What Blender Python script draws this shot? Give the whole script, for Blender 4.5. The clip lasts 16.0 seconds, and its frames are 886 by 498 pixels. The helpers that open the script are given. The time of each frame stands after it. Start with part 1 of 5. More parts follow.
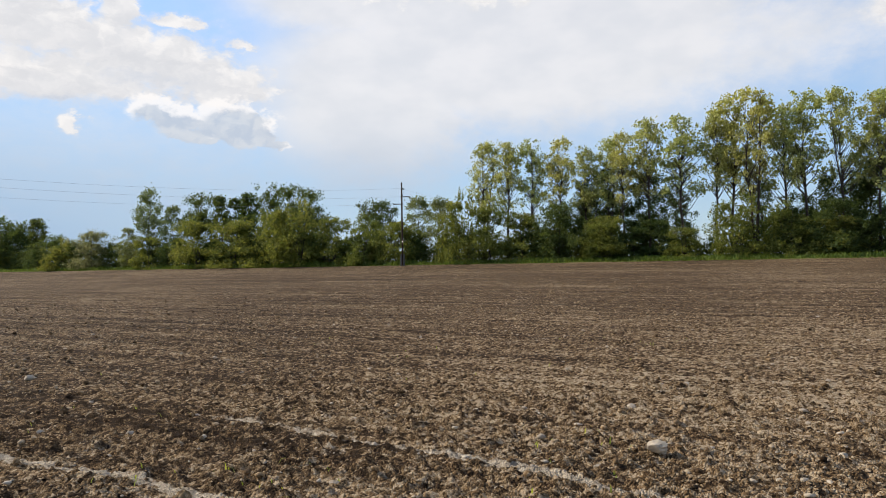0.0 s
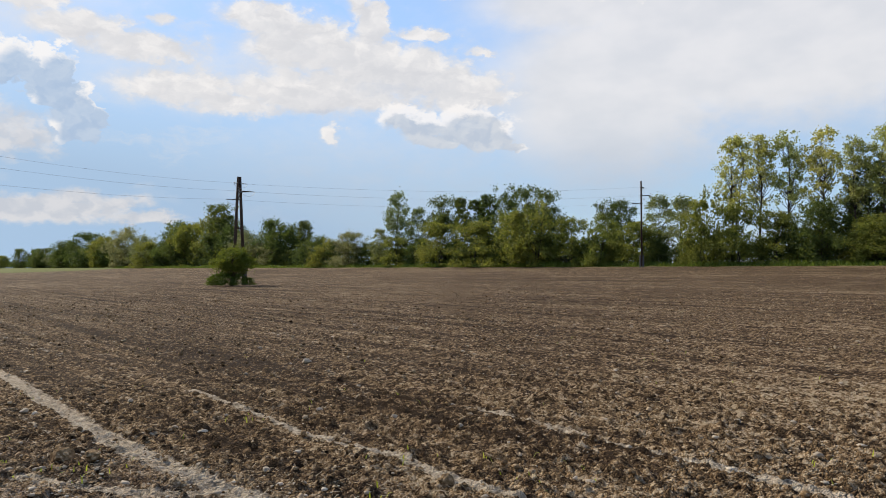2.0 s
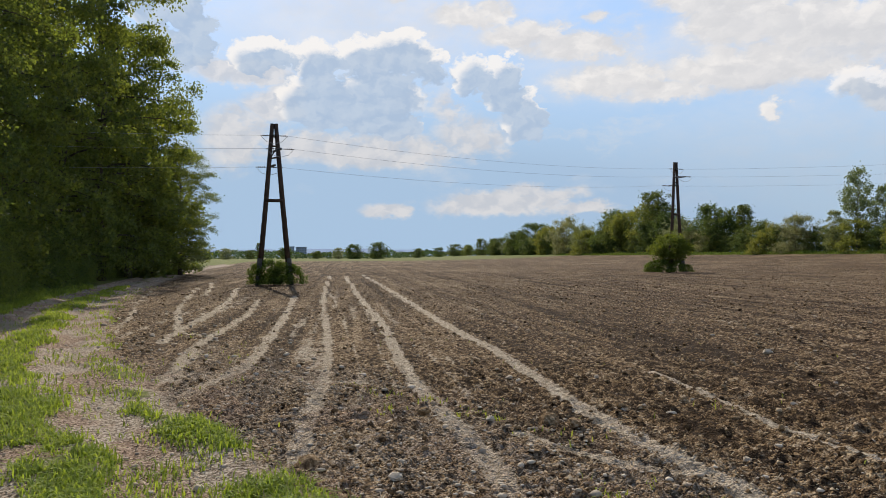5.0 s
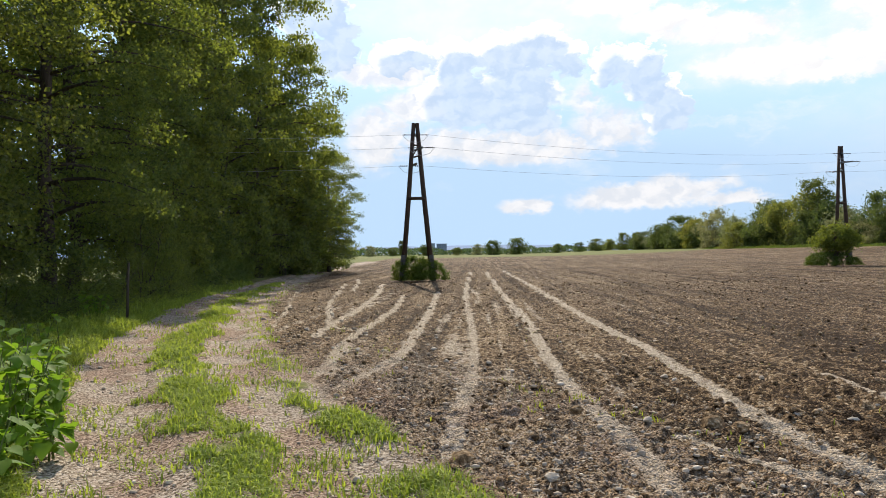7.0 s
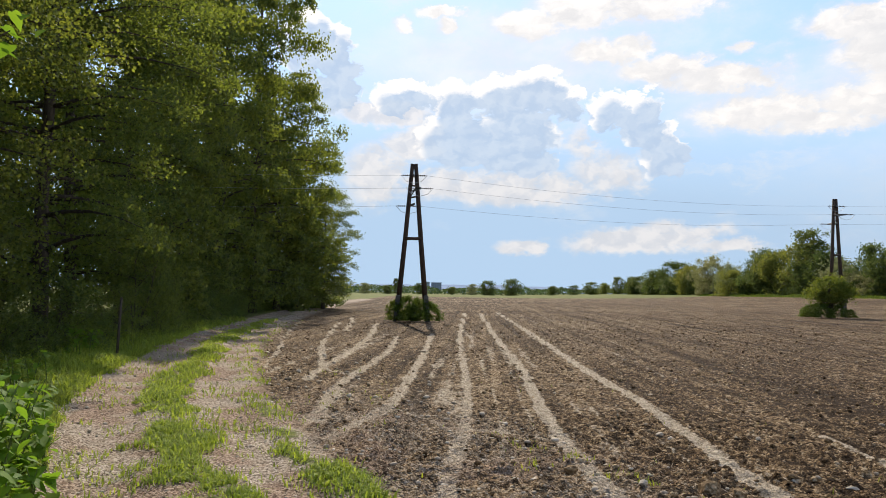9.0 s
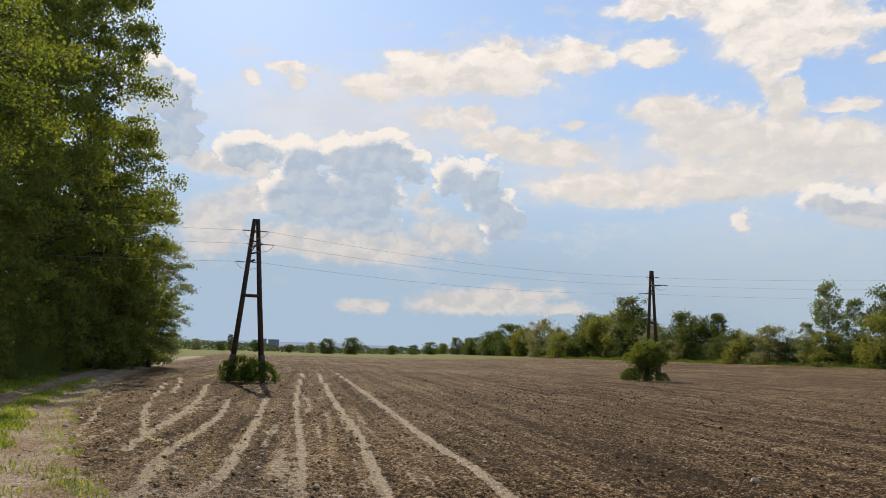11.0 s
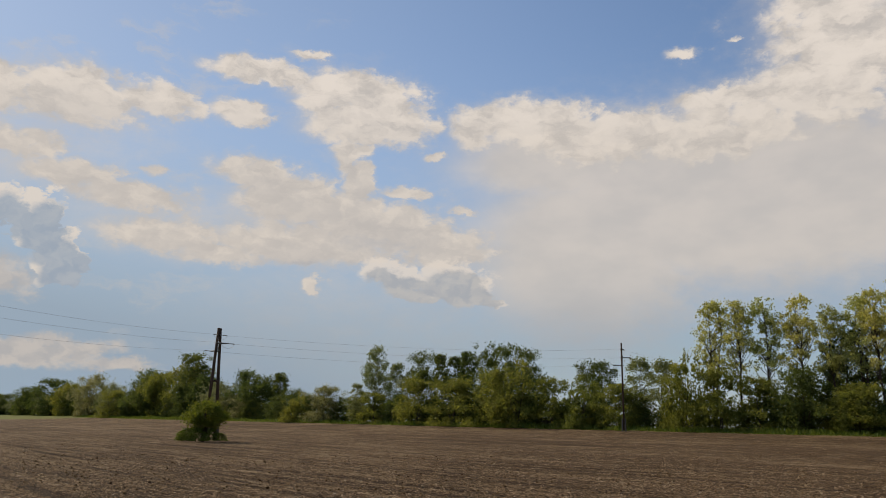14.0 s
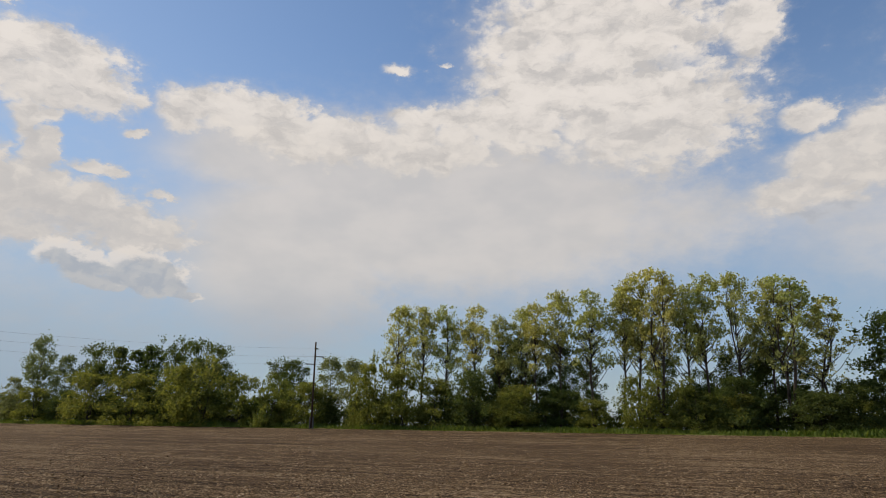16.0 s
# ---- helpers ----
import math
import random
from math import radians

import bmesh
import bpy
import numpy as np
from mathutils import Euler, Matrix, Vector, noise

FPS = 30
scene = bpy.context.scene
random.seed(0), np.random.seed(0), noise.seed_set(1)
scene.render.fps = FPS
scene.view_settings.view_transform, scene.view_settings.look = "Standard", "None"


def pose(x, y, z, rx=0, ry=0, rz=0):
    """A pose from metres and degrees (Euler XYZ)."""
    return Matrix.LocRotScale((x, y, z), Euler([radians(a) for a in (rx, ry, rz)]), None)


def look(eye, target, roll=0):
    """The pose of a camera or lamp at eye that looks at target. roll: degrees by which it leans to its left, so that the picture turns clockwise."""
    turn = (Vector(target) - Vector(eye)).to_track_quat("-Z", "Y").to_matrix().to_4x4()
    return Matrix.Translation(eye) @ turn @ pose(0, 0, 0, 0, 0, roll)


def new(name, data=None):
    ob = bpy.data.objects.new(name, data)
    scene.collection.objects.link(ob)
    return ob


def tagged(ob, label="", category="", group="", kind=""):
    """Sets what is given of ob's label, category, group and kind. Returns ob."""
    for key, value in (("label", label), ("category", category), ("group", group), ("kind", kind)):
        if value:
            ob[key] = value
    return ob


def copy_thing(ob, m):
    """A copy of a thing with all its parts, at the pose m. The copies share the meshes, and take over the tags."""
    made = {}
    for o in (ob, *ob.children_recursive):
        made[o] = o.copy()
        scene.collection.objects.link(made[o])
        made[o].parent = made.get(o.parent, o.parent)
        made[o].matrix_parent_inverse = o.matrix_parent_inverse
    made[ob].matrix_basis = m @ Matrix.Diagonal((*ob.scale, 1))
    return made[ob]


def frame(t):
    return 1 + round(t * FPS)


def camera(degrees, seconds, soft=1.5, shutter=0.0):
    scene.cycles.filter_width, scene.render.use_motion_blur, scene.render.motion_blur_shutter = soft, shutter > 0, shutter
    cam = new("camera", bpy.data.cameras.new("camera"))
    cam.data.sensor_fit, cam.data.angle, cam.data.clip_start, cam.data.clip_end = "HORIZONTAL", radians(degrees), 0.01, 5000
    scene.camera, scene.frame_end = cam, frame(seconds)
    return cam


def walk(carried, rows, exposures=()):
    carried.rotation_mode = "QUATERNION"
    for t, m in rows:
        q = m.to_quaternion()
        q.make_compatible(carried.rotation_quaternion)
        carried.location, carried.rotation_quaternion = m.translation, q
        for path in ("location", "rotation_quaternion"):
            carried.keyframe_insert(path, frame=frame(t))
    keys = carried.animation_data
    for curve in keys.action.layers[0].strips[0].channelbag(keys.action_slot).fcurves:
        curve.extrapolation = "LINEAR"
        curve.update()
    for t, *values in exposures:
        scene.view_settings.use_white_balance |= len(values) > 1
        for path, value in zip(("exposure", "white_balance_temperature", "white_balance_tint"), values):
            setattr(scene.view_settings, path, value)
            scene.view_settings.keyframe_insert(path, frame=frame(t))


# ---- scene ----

cam = camera(62.1, 16.0, soft=0.9)
# seconds, x, y, z, yaw, pitch, roll
ROWS = [
    (0.0, 0.000, 0.000, 1.523, 1.26, 1.23, 0.95),
    (0.5, -0.037, -0.003, 1.521, 5.97, 1.28, 0.50),
    (1.0, -0.080, -0.005, 1.512, 10.72, 1.25, 0.35),
    (1.5, -0.118, -0.016, 1.509, 15.17, 1.28, 0.31),
    (2.0, -0.155, -0.033, 1.501, 19.41, 1.44, 0.17),
    (2.5, -0.191, -0.049, 1.496, 24.23, 1.59, 0.24),
    (3.0, -0.223, -0.070, 1.493, 28.99, 1.62, 0.28),
    (3.5, -0.256, -0.098, 1.487, 34.08, 1.49, 0.34),
    (4.0, -0.295, -0.133, 1.483, 40.02, 1.32, 0.50),
    (4.5, -0.350, -0.176, 1.474, 46.22, 0.98, 0.26),
    (5.0, -0.400, -0.203, 1.461, 52.23, 0.56, 0.24),
    (5.2, -0.419, -0.218, 1.455, 54.65, 0.47, 0.33),
    (7.3, -0.558, -0.214, 1.449, 63.16, 0.39, 0.81),
    (7.5, -0.564, -0.208, 1.467, 63.18, 0.45, 0.68),
    (8.0, -0.573, -0.205, 1.517, 63.49, 0.84, 0.35),
    (8.2, -0.576, -0.205, 1.528, 63.56, 1.45, -0.10),
    (10.3, -0.602, -0.257, 1.655, 56.62, 6.38, -1.25),
    (10.5, -0.595, -0.259, 1.668, 54.89, 6.85, -1.37),
    (11.0, -0.554, -0.257, 1.698, 50.24, 8.15, -1.69),
    (11.5, -0.509, -0.266, 1.724, 45.50, 9.37, -2.19),
    (12.0, -0.463, -0.281, 1.737, 40.28, 10.40, -2.43),
    (12.5, -0.419, -0.276, 1.745, 34.85, 11.38, -2.18),
    (13.0, -0.385, -0.263, 1.750, 29.00, 12.34, -2.00),
    (13.5, -0.365, -0.263, 1.751, 23.10, 12.96, -1.66),
    (14.0, -0.343, -0.272, 1.748, 17.61, 13.43, -1.23),
    (14.5, -0.307, -0.281, 1.744, 12.01, 13.69, -1.06),
    (15.0, -0.263, -0.290, 1.737, 6.19, 13.61, -0.96),
    (15.5, -0.223, -0.315, 1.710, 0.25, 13.66, -1.15),
    (16.0, -0.189, -0.346, 1.680, -5.63, 13.77, -0.90),
]
EXPOSURES = [(0.0, 0.06, 6400, 10), (2.0, -0.02, 6400, 10), (4.5, -0.07, 6450, 10), (5.2, -0.04, 6450, 10), (7.3, 0.44, 6500, 10), (8.2, 0.38, 6500, 10), (10.5, -0.08, 6900, 11), (12.5, -0.20, 7350, 12), (13.5, -0.48, 7400, 12), (14.2, -0.54, 7200, 12), (15.2, -0.50, 7000, 12), (16.0, -0.44, 6900, 11)]
walk(cam, [(t, pose(x, y, z, 90 + pitch, roll, yaw)) for t, x, y, z, yaw, pitch, roll in ROWS], EXPOSURES)

# ---------------------------------------------------------------- sky, sun
SUN_YAW, SUN_EL = 68.5, 34.0     # degrees to the left of +y, degrees up


def node(tree, kind, *inputs, operation=None):
    n = tree.nodes.new(kind)
    if operation:
        n.operation = operation
    for i, v in enumerate(inputs):
        if v is None:
            continue
        if isinstance(v, bpy.types.NodeSocket):
            tree.links.new(v, n.inputs[i])
        else:
            n.inputs[i].default_value = v
    return n


def math_node(tree, op, a, b=None, c=None, clamp=False):
    n = node(tree, "ShaderNodeMath", a, b, c, operation=op)
    n.use_clamp = clamp
    return n.outputs[0]


def vec_node(tree, op, a, b=None):
    n = node(tree, "ShaderNodeVectorMath", a, b, operation=op)
    return n.outputs["Value"] if op in ("LENGTH", "DISTANCE", "DOT_PRODUCT") else n.outputs[0]


def noise_node(tree, vec, scale, detail=5.0, rough=0.55, dist=0.0):
    n = tree.nodes.new("ShaderNodeTexNoise")
    tree.links.new(vec, n.inputs["Vector"])
    n.inputs["Scale"].default_value = scale
    n.inputs["Detail"].default_value = detail
    n.inputs["Roughness"].default_value = rough
    n.inputs["Distortion"].default_value = dist
    return n


def ramp_node(tree, fac, stops):
    n = tree.nodes.new("ShaderNodeValToRGB")
    tree.links.new(fac, n.inputs[0])
    els = n.color_ramp.elements
    while len(els) < len(stops):
        els.new(0.5)
    for e, (p, c) in zip(els, stops):
        e.position = p
        e.color = (*c, 1.0) if len(c) == 3 else c
    return n.outputs[0]


def mix_node(tree, fac, a, b, mode="MIX"):
    n = tree.nodes.new("ShaderNodeMix")
    n.data_type, n.blend_type = "RGBA", mode
    for sock, v in ((n.inputs[0], fac), (n.inputs[6], a), (n.inputs[7], b)):
        if isinstance(v, bpy.types.NodeSocket):
            tree.links.new(v, sock)
        elif isinstance(v, (int, float)):
            sock.default_value = v
        else:
            sock.default_value = (*v, 1.0)
    return n.outputs[2]


def smooth_node(tree, v, lo, hi):
    n = tree.nodes.new("ShaderNodeMapRange")
    n.interpolation_type = "SMOOTHSTEP"
    tree.links.new(v, n.inputs[0])
    n.inputs[1].default_value, n.inputs[2].default_value = lo, hi
    return n.outputs[0]


# clouds: yaw to the left, elevation, half width, half height (degrees), weight
CLOUDS_HIGH = [
    (55.9, 20.3, 2.85, 0.96, 0.95), (51.8, 21.5, 3.43, 1.71, 1), (46.1, 22.0, 4.28, 2.0, 1), (40.6, 22.7, 3.24, 1.18, 0.95), (54.5, 22.8, 1.67, 0.64, 0.8), (63.2, 21.3, 2.01, 0.45, 0.85), (62.5, 20.4, 1.03, 0.53, 0.8),
    (66.1, 20.2, 0.83, 0.59, 0.75), (34.5, 22.6, 2.1, 0.85, 0.95), (29.3, 27.4, 1.79, 0.36, 0.85), (33.5, 25.9, 4.25, 0.83, 0.95), (25.5, 25.0, 5.05, 1.48, 1), (22.4, 23.1, 3.79, 1.73, 1), (28.1, 24.1, 2.31, 1.0, 0.9),
    (34.7, 22.8, 2.14, 0.96, 0.9), (19.1, 20.6, 0.94, 0.37, 0.8),
]
CLOUDS_MID = [
    (26.1, 20.3, 0.9, 1.53, 1), (24.8, 18.1, 1.16, 1.88, 1), (33.5, 18.4, 3.31, 1.13, 0.95), (30.0, 16.6, 4.3, 1.83, 1), (25.3, 15.5, 3.31, 2.16, 1), (21.6, 14.8, 4.29, 1.79, 1), (17.8, 13.4, 3.5, 1.6, 0.95),
    (28.8, 13.3, 6.69, 1.57, 1), (34.6, 12.1, 3.82, 0.88, 0.85), (20.8, 17.6, 2.07, 0.46, 0.85), (42.0, 15.7, 4.27, 0.87, 0.95), (49.8, 18.1, 3.45, 0.92, 0.85), (45.7, 16.7, 3.32, 1.03, 0.9), (39.2, 13.2, 4.27, 1.23, 0.95),
    (40.4, 17.7, 0.82, 0.48, 0.75), (27.9, 10.2, 0.75, 0.65, 0.85), (16.1, 16.4, 1.47, 0.29, 0.65),
]
CLOUDS_EAST = [
    (10.8, 23.1, 5.66, 1.63, 1), (4.2, 21.8, 6.9, 1.92, 0.95), (15.5, 22.8, 2.35, 1.5, 0.85), (-3.4, 21.6, 6.53, 2.08, 0.9), (-15.2, 27.6, 7.31, 4.82, 1), (-11.2, 23.6, 5.22, 2.36, 1), (-5.1, 23.9, 4.12, 0.9, 0.9),
    (-1.7, 27.3, 1.45, 0.45, 0.8), (-5.5, 27.8, 0.79, 0.25, 0.6), (-18.4, 29.6, 9.73, 4.38, 1), (-22.1, 23.6, 7.84, 4.1, 1), (-30.2, 28.8, 2.42, 2.25, 0.9),
]
CLOUDS_SOUTH = [
    (-33.3, 21.9, 2.04, 0.96, 0.9), (-35.3, 18.7, 3.87, 1.98, 1), (-38.3, 20.1, 3.0, 1.84, 0.95), (-32.9, 16.5, 4.0, 1.56, 0.9), (24.5, 22.8, 5.04, 1.67, 1), (25.6, 20.7, 1.74, 0.74, 0.9), (-58, 24, 14, 9, 0.9),
    (105, 24, 12, 6, 0.8), (150, 30, 26, 10, 0.8), (-120, 28, 26, 12, 0.8), (60, 48, 22, 6, 0.7), (-20, 55, 30, 9, 0.8),
]
CLOUDS_HEAPED = [
    (66.5, 14.6, 1.67, 1.27, 0.95), (64.8, 15.1, 0.97, 0.99, 0.95), (61.7, 14.5, 1.9, 1.64, 1), (58.4, 15.2, 1.93, 1.36, 1), (55.6, 15.4, 2.33, 1.72, 1), (53.2, 14.4, 1.44, 1.41, 0.9), (61.9, 12.0, 2.88, 2.15, 1),
    (57.4, 12.0, 3.67, 2.64, 1), (56.0, 10.3, 2.74, 1.44, 0.9), (47.6, 13.1, 1.55, 2.23, 1), (45.9, 10.8, 1.73, 2.16, 0.85), (50.0, 13.7, 1.48, 1.91, 0.8), (73.5, 18.6, 2.14, 2.34, 1), (71.1, 17.4, 1.68, 2.48, 1),
    (65.9, 15.3, 2.32, 1.0, 0.95), (71.7, 15.0, 2.37, 1.61, 0.9),
]
CLOUDS_DARK = [
    (23.1, 11.7, 1.46, 1.03, 1), (17.4, 11.5, 2.36, 1.17, 1), (21.0, 11.0, 2.11, 1.02, 1), (16.4, 10.4, 2.89, 1.25, 1), (13.9, 9.3, 1.32, 0.37, 0.7), (19.7, 9.9, 2.49, 0.68, 0.8),
]
CLOUDS_BAND = [
    (48.1, 4.0, 5.4, 0.93, 1), (56.5, 3.5, 2.09, 0.72, 0.9), (41.3, 3.7, 3.24, 0.47, 0.85), (44.8, 4.8, 3.84, 0.68, 0.8), (57.7, 7.9, 7.2, 1.13, 0.95), (62.9, 8.5, 3.84, 1.09, 0.9), (65.1, 11.4, 2.54, 1.29, 1),
    (67.5, 13.7, 4.33, 0.83, 1), (64.1, 12.6, 1.53, 0.93, 0.95), (68.0, 8.8, 2.43, 2.51, 0.9), (56.9, 8.2, 6.15, 1.49, 0.85), (49.8, 9.2, 3.76, 1.91, 0.75), (51.7, 11.5, 1.24, 1.43, 0.7),
]
CLOUDS_SHADE = [
    (58.6, 10.9, 3.78, 2.34, 1), (62.0, 12.8, 1.8, 1.88, 0.9), (55.5, 12.5, 2.38, 1.85, 0.8), (47.5, 12.4, 1.29, 2.49, 0.9), (45.8, 9.5, 1.51, 1.73, 0.7), (16.2, 10.2, 2.4, 1.08, 1), (72.8, 17.1, 1.95, 2.18, 0.6),
    (-34.5, 14.7, 3.85, 1.0, 0.9), (-24.5, 27.0, 2.59, 0.79, 0.45), (-15.5, 28.2, 1.88, 0.61, 0.35), (28.8, 11.6, 5.32, 0.61, 0.5), (23.5, 13.6, 4.34, 0.6, 0.4),
]
CLOUDS_SHEET = [(-6.1, 16.5, 19.0, 6.5, 1.0), (-20, 15.5, 13, 3.5, 0.7), (6.3, 13.2, 9.5, 7.5, 0.9), (-42, 15, 14, 6, 0.6), (8.0, 20.0, 9.0, 3.0, 0.9), (36, 14, 14, 3.0, 0.45), (22, 7.5, 17, 5.0, 0.40), (58, 17.5, 13, 4.5, 0.55), (50, 20, 12, 4, 0.4)]
world = bpy.data.worlds.new("sky")
scene.world = world
world.use_nodes = True
W = world.node_tree
W.nodes.clear()
sky = W.nodes.new("ShaderNodeTexSky")
sky.sky_type, sky.sun_disc = "NISHITA", False
sky.sun_elevation, sky.sun_rotation = radians(SUN_EL), radians(-SUN_YAW)
sky.air_density, sky.dust_density, sky.ozone_density = 1.0, 0.15, 3.0
way = W.nodes.new("ShaderNodeTexCoord").outputs["Generated"]
sep = node(W, "ShaderNodeSeparateXYZ", way)
yaw = math_node(W, "MULTIPLY", math_node(W, "ARCTAN2", math_node(W, "MULTIPLY", sep.outputs[0], -1.0), sep.outputs[1]), 57.2958)
rise = math_node(W, "MULTIPLY", math_node(W, "ARCSINE", sep.outputs[2]), 57.2958)
flat = node(W, "ShaderNodeCombineXYZ", yaw, rise, 0.0).outputs[0]
# clouds billow: the coordinates are stirred by noise at two scales
n1 = noise_node(W, vec_node(W, "MULTIPLY", flat, (0.20, 0.36, 1.0)), 1.0, 3.0, 0.5)
n2 = noise_node(W, vec_node(W, "MULTIPLY", flat, (0.55, 0.85, 1.0)), 1.0, 9.0, 0.62)
stir = vec_node(W, "MULTIPLY", vec_node(W, "SUBTRACT", n1.outputs["Color"], (0.5, 0.5, 0.5)), (2.2, 1.1, 0.0))
stir2 = vec_node(W, "MULTIPLY", vec_node(W, "SUBTRACT", n2.outputs["Color"], (0.5, 0.5, 0.5)), (2.6, 1.6, 0.0))
place = vec_node(W, "ADD", vec_node(W, "ADD", flat, stir), stir2)


def cloud_bank(rows, at):
    total = None
    for az, el, wa, we, k in rows:
        d = vec_node(W, "MULTIPLY", vec_node(W, "SUBTRACT", at, (az, el, 0.0)), (1.0 / wa, 1.0 / we, 0.0))
        q = vec_node(W, "DOT_PRODUCT", d, d)
        bump = math_node(W, "DIVIDE", k, math_node(W, "ADD", 1.0, math_node(W, "MULTIPLY", q, q)))
        total = bump if total is None else math_node(W, "MAXIMUM", total, bump)
    return total


def billow(at, scale, detail=2.0):
    """Rounded puffs heaped on puffs, about 0 in the mean."""
    v = W.nodes.new("ShaderNodeTexVoronoi")
    v.feature, v.voronoi_dimensions = "SMOOTH_F1", "2D"
    W.links.new(vec_node(W, "MULTIPLY", at, (scale, scale * 1.25, 1.0)), v.inputs["Vector"])
    v.inputs["Scale"].default_value = 1.0
    v.inputs["Detail"].default_value, v.inputs["Roughness"].default_value = detail, 0.55
    v.inputs["Smoothness"].default_value = 0.35
    return math_node(W, "MINIMUM", math_node(W, "SUBTRACT", 0.85, v.outputs["Distance"]), 0.25)


def highest(*banks):
    total = banks[0]
    for b in banks[1:]:
        total = math_node(W, "MAXIMUM", total, b)
    return total


def with_noise(bank, fray_part, puff_part=0.0):
    total = math_node(W, "ADD", bank, math_node(W, "MULTIPLY", fray, fray_part))
    if puff_part:       # puffs swell a cloud that is there, and make none of their own
        total = math_node(W, "ADD", total, math_node(W, "MULTIPLY", math_node(W, "MULTIPLY", puffs, puff_part), smooth_node(W, bank, 0.12, 0.45)))
    return total


LIT_FROM = (0.45, 0.55, 0.0)        # towards the sun, in degrees of yaw and rise
fray = math_node(W, "SUBTRACT", n2.outputs["Fac"], 0.5)
gentle = vec_node(W, "ADD", vec_node(W, "ADD", flat, vec_node(W, "MULTIPLY", stir, (0.5, 0.5, 0.0))), vec_node(W, "MULTIPLY", stir2, (0.85, 0.85, 0.0)))
puffs = billow(gentle, 0.6)
relief = smooth_node(W, math_node(W, "SUBTRACT", puffs, billow(vec_node(W, "ADD", gentle, LIT_FROM), 0.6)), -0.5, 0.5)
plain = highest(cloud_bank(CLOUDS_HIGH, place), cloud_bank(CLOUDS_MID, place), cloud_bank(CLOUDS_EAST, place), cloud_bank(CLOUDS_SOUTH, place))
dense = smooth_node(W, with_noise(plain, 1.25, 0.30), 0.30, 0.74)
sheet = smooth_node(W, with_noise(cloud_bank(CLOUDS_SHEET, place), 0.35), 0.08, 0.85)
band = smooth_node(W, with_noise(cloud_bank(CLOUDS_BAND, place), 1.0, 0.2), 0.25, 0.85)
grey = smooth_node(W, with_noise(cloud_bank(CLOUDS_SHADE, place), 0.6, 0.25), 0.22, 0.78)
fine = noise_node(W, vec_node(W, "MULTIPLY", place, (0.30, 0.65, 1.0)), 1.0, 6.0, 0.6).outputs["Fac"]
white = mix_node(W, relief, (8.0, 7.85, 7.8), (9.3, 8.95, 8.65))
white = mix_node(W, smooth_node(W, fine, 0.42, 0.70), white, (7.3, 7.2, 7.25))
over = vec_node(W, "ADD", place, (0.4, 1.0, 0.0))
under = smooth_node(W, with_noise(highest(cloud_bank(CLOUDS_HIGH, over), cloud_bank(CLOUDS_MID, over)), 0.8), 0.5, 1.05)
white = mix_node(W, math_node(W, "MULTIPLY", under, 0.5), white, (6.9, 6.9, 7.1))
white = mix_node(W, math_node(W, "MULTIPLY", smooth_node(W, rise, 17.0, 26.0), smooth_node(W, fine, 0.66, 0.36)), white, (10.6, 10.2, 9.9))
cloud_colour = mix_node(W, math_node(W, "MULTIPLY", grey, 0.75), white, (5.0, 5.7, 6.9))
# a thin veil, thicker towards the horizon and towards the sun
haze = smooth_node(W, rise, 30.0, -2.0)
sunward = smooth_node(W, math_node(W, "ABSOLUTE", math_node(W, "SUBTRACT", yaw, 64.0)), 75.0, 10.0)
veil = math_node(W, "ADD", math_node(W, "MULTIPLY", haze, 0.75), math_node(W, "MULTIPLY", sunward, 0.42), clamp=True)
veil_colour = mix_node(W, smooth_node(W, rise, 4.0, 24.0), mix_node(W, sunward, (3.3, 4.3, 5.6), (4.15, 5.7, 7.6)), (4.9, 6.25, 8.1))
air = mix_node(W, veil, mix_node(W, 1.0, sky.outputs[0], (1.80, 1.88, 1.98), "MULTIPLY"), veil_colour)
air = mix_node(W, math_node(W, "MULTIPLY", sheet, 0.88), air, mix_node(W, smooth_node(W, rise, 4.0, 13.0), (5.0, 5.6, 6.5), mix_node(W, smooth_node(W, n1.outputs["Fac"], 0.3, 0.7), (8.7, 8.4, 8.2), (7.7, 7.6, 7.6))))
air = mix_node(W, math_node(W, "MULTIPLY", band, 0.72), air, mix_node(W, relief, (6.6, 6.4, 6.4), (8.4, 7.8, 7.3)))
# loose shreds between the clouds
shred_n = noise_node(W, vec_node(W, "ADD", vec_node(W, "MULTIPLY", place, (0.16, 0.40, 1.0)), (3.1, 1.7, 0.0)), 1.0, 8.0, 0.62).outputs["Fac"]
shred = math_node(W, "MULTIPLY", smooth_node(W, shred_n, 0.52, 0.74), smooth_node(W, yaw, 18.0, 40.0))
shred = math_node(W, "MULTIPLY", shred, smooth_node(W, rise, 2.0, 9.0))
air = mix_node(W, math_node(W, "MULTIPLY", shred, 0.5), air, (7.9, 7.7, 7.5))
milky = smooth_node(W, with_noise(plain, 0.5), 0.10, 0.62)
air = mix_node(W, math_node(W, "MULTIPLY", milky, 0.55), air, (7.2, 7.35, 7.7))
whole = mix_node(W, math_node(W, "MULTIPLY", dense, 0.94), air, cloud_colour)


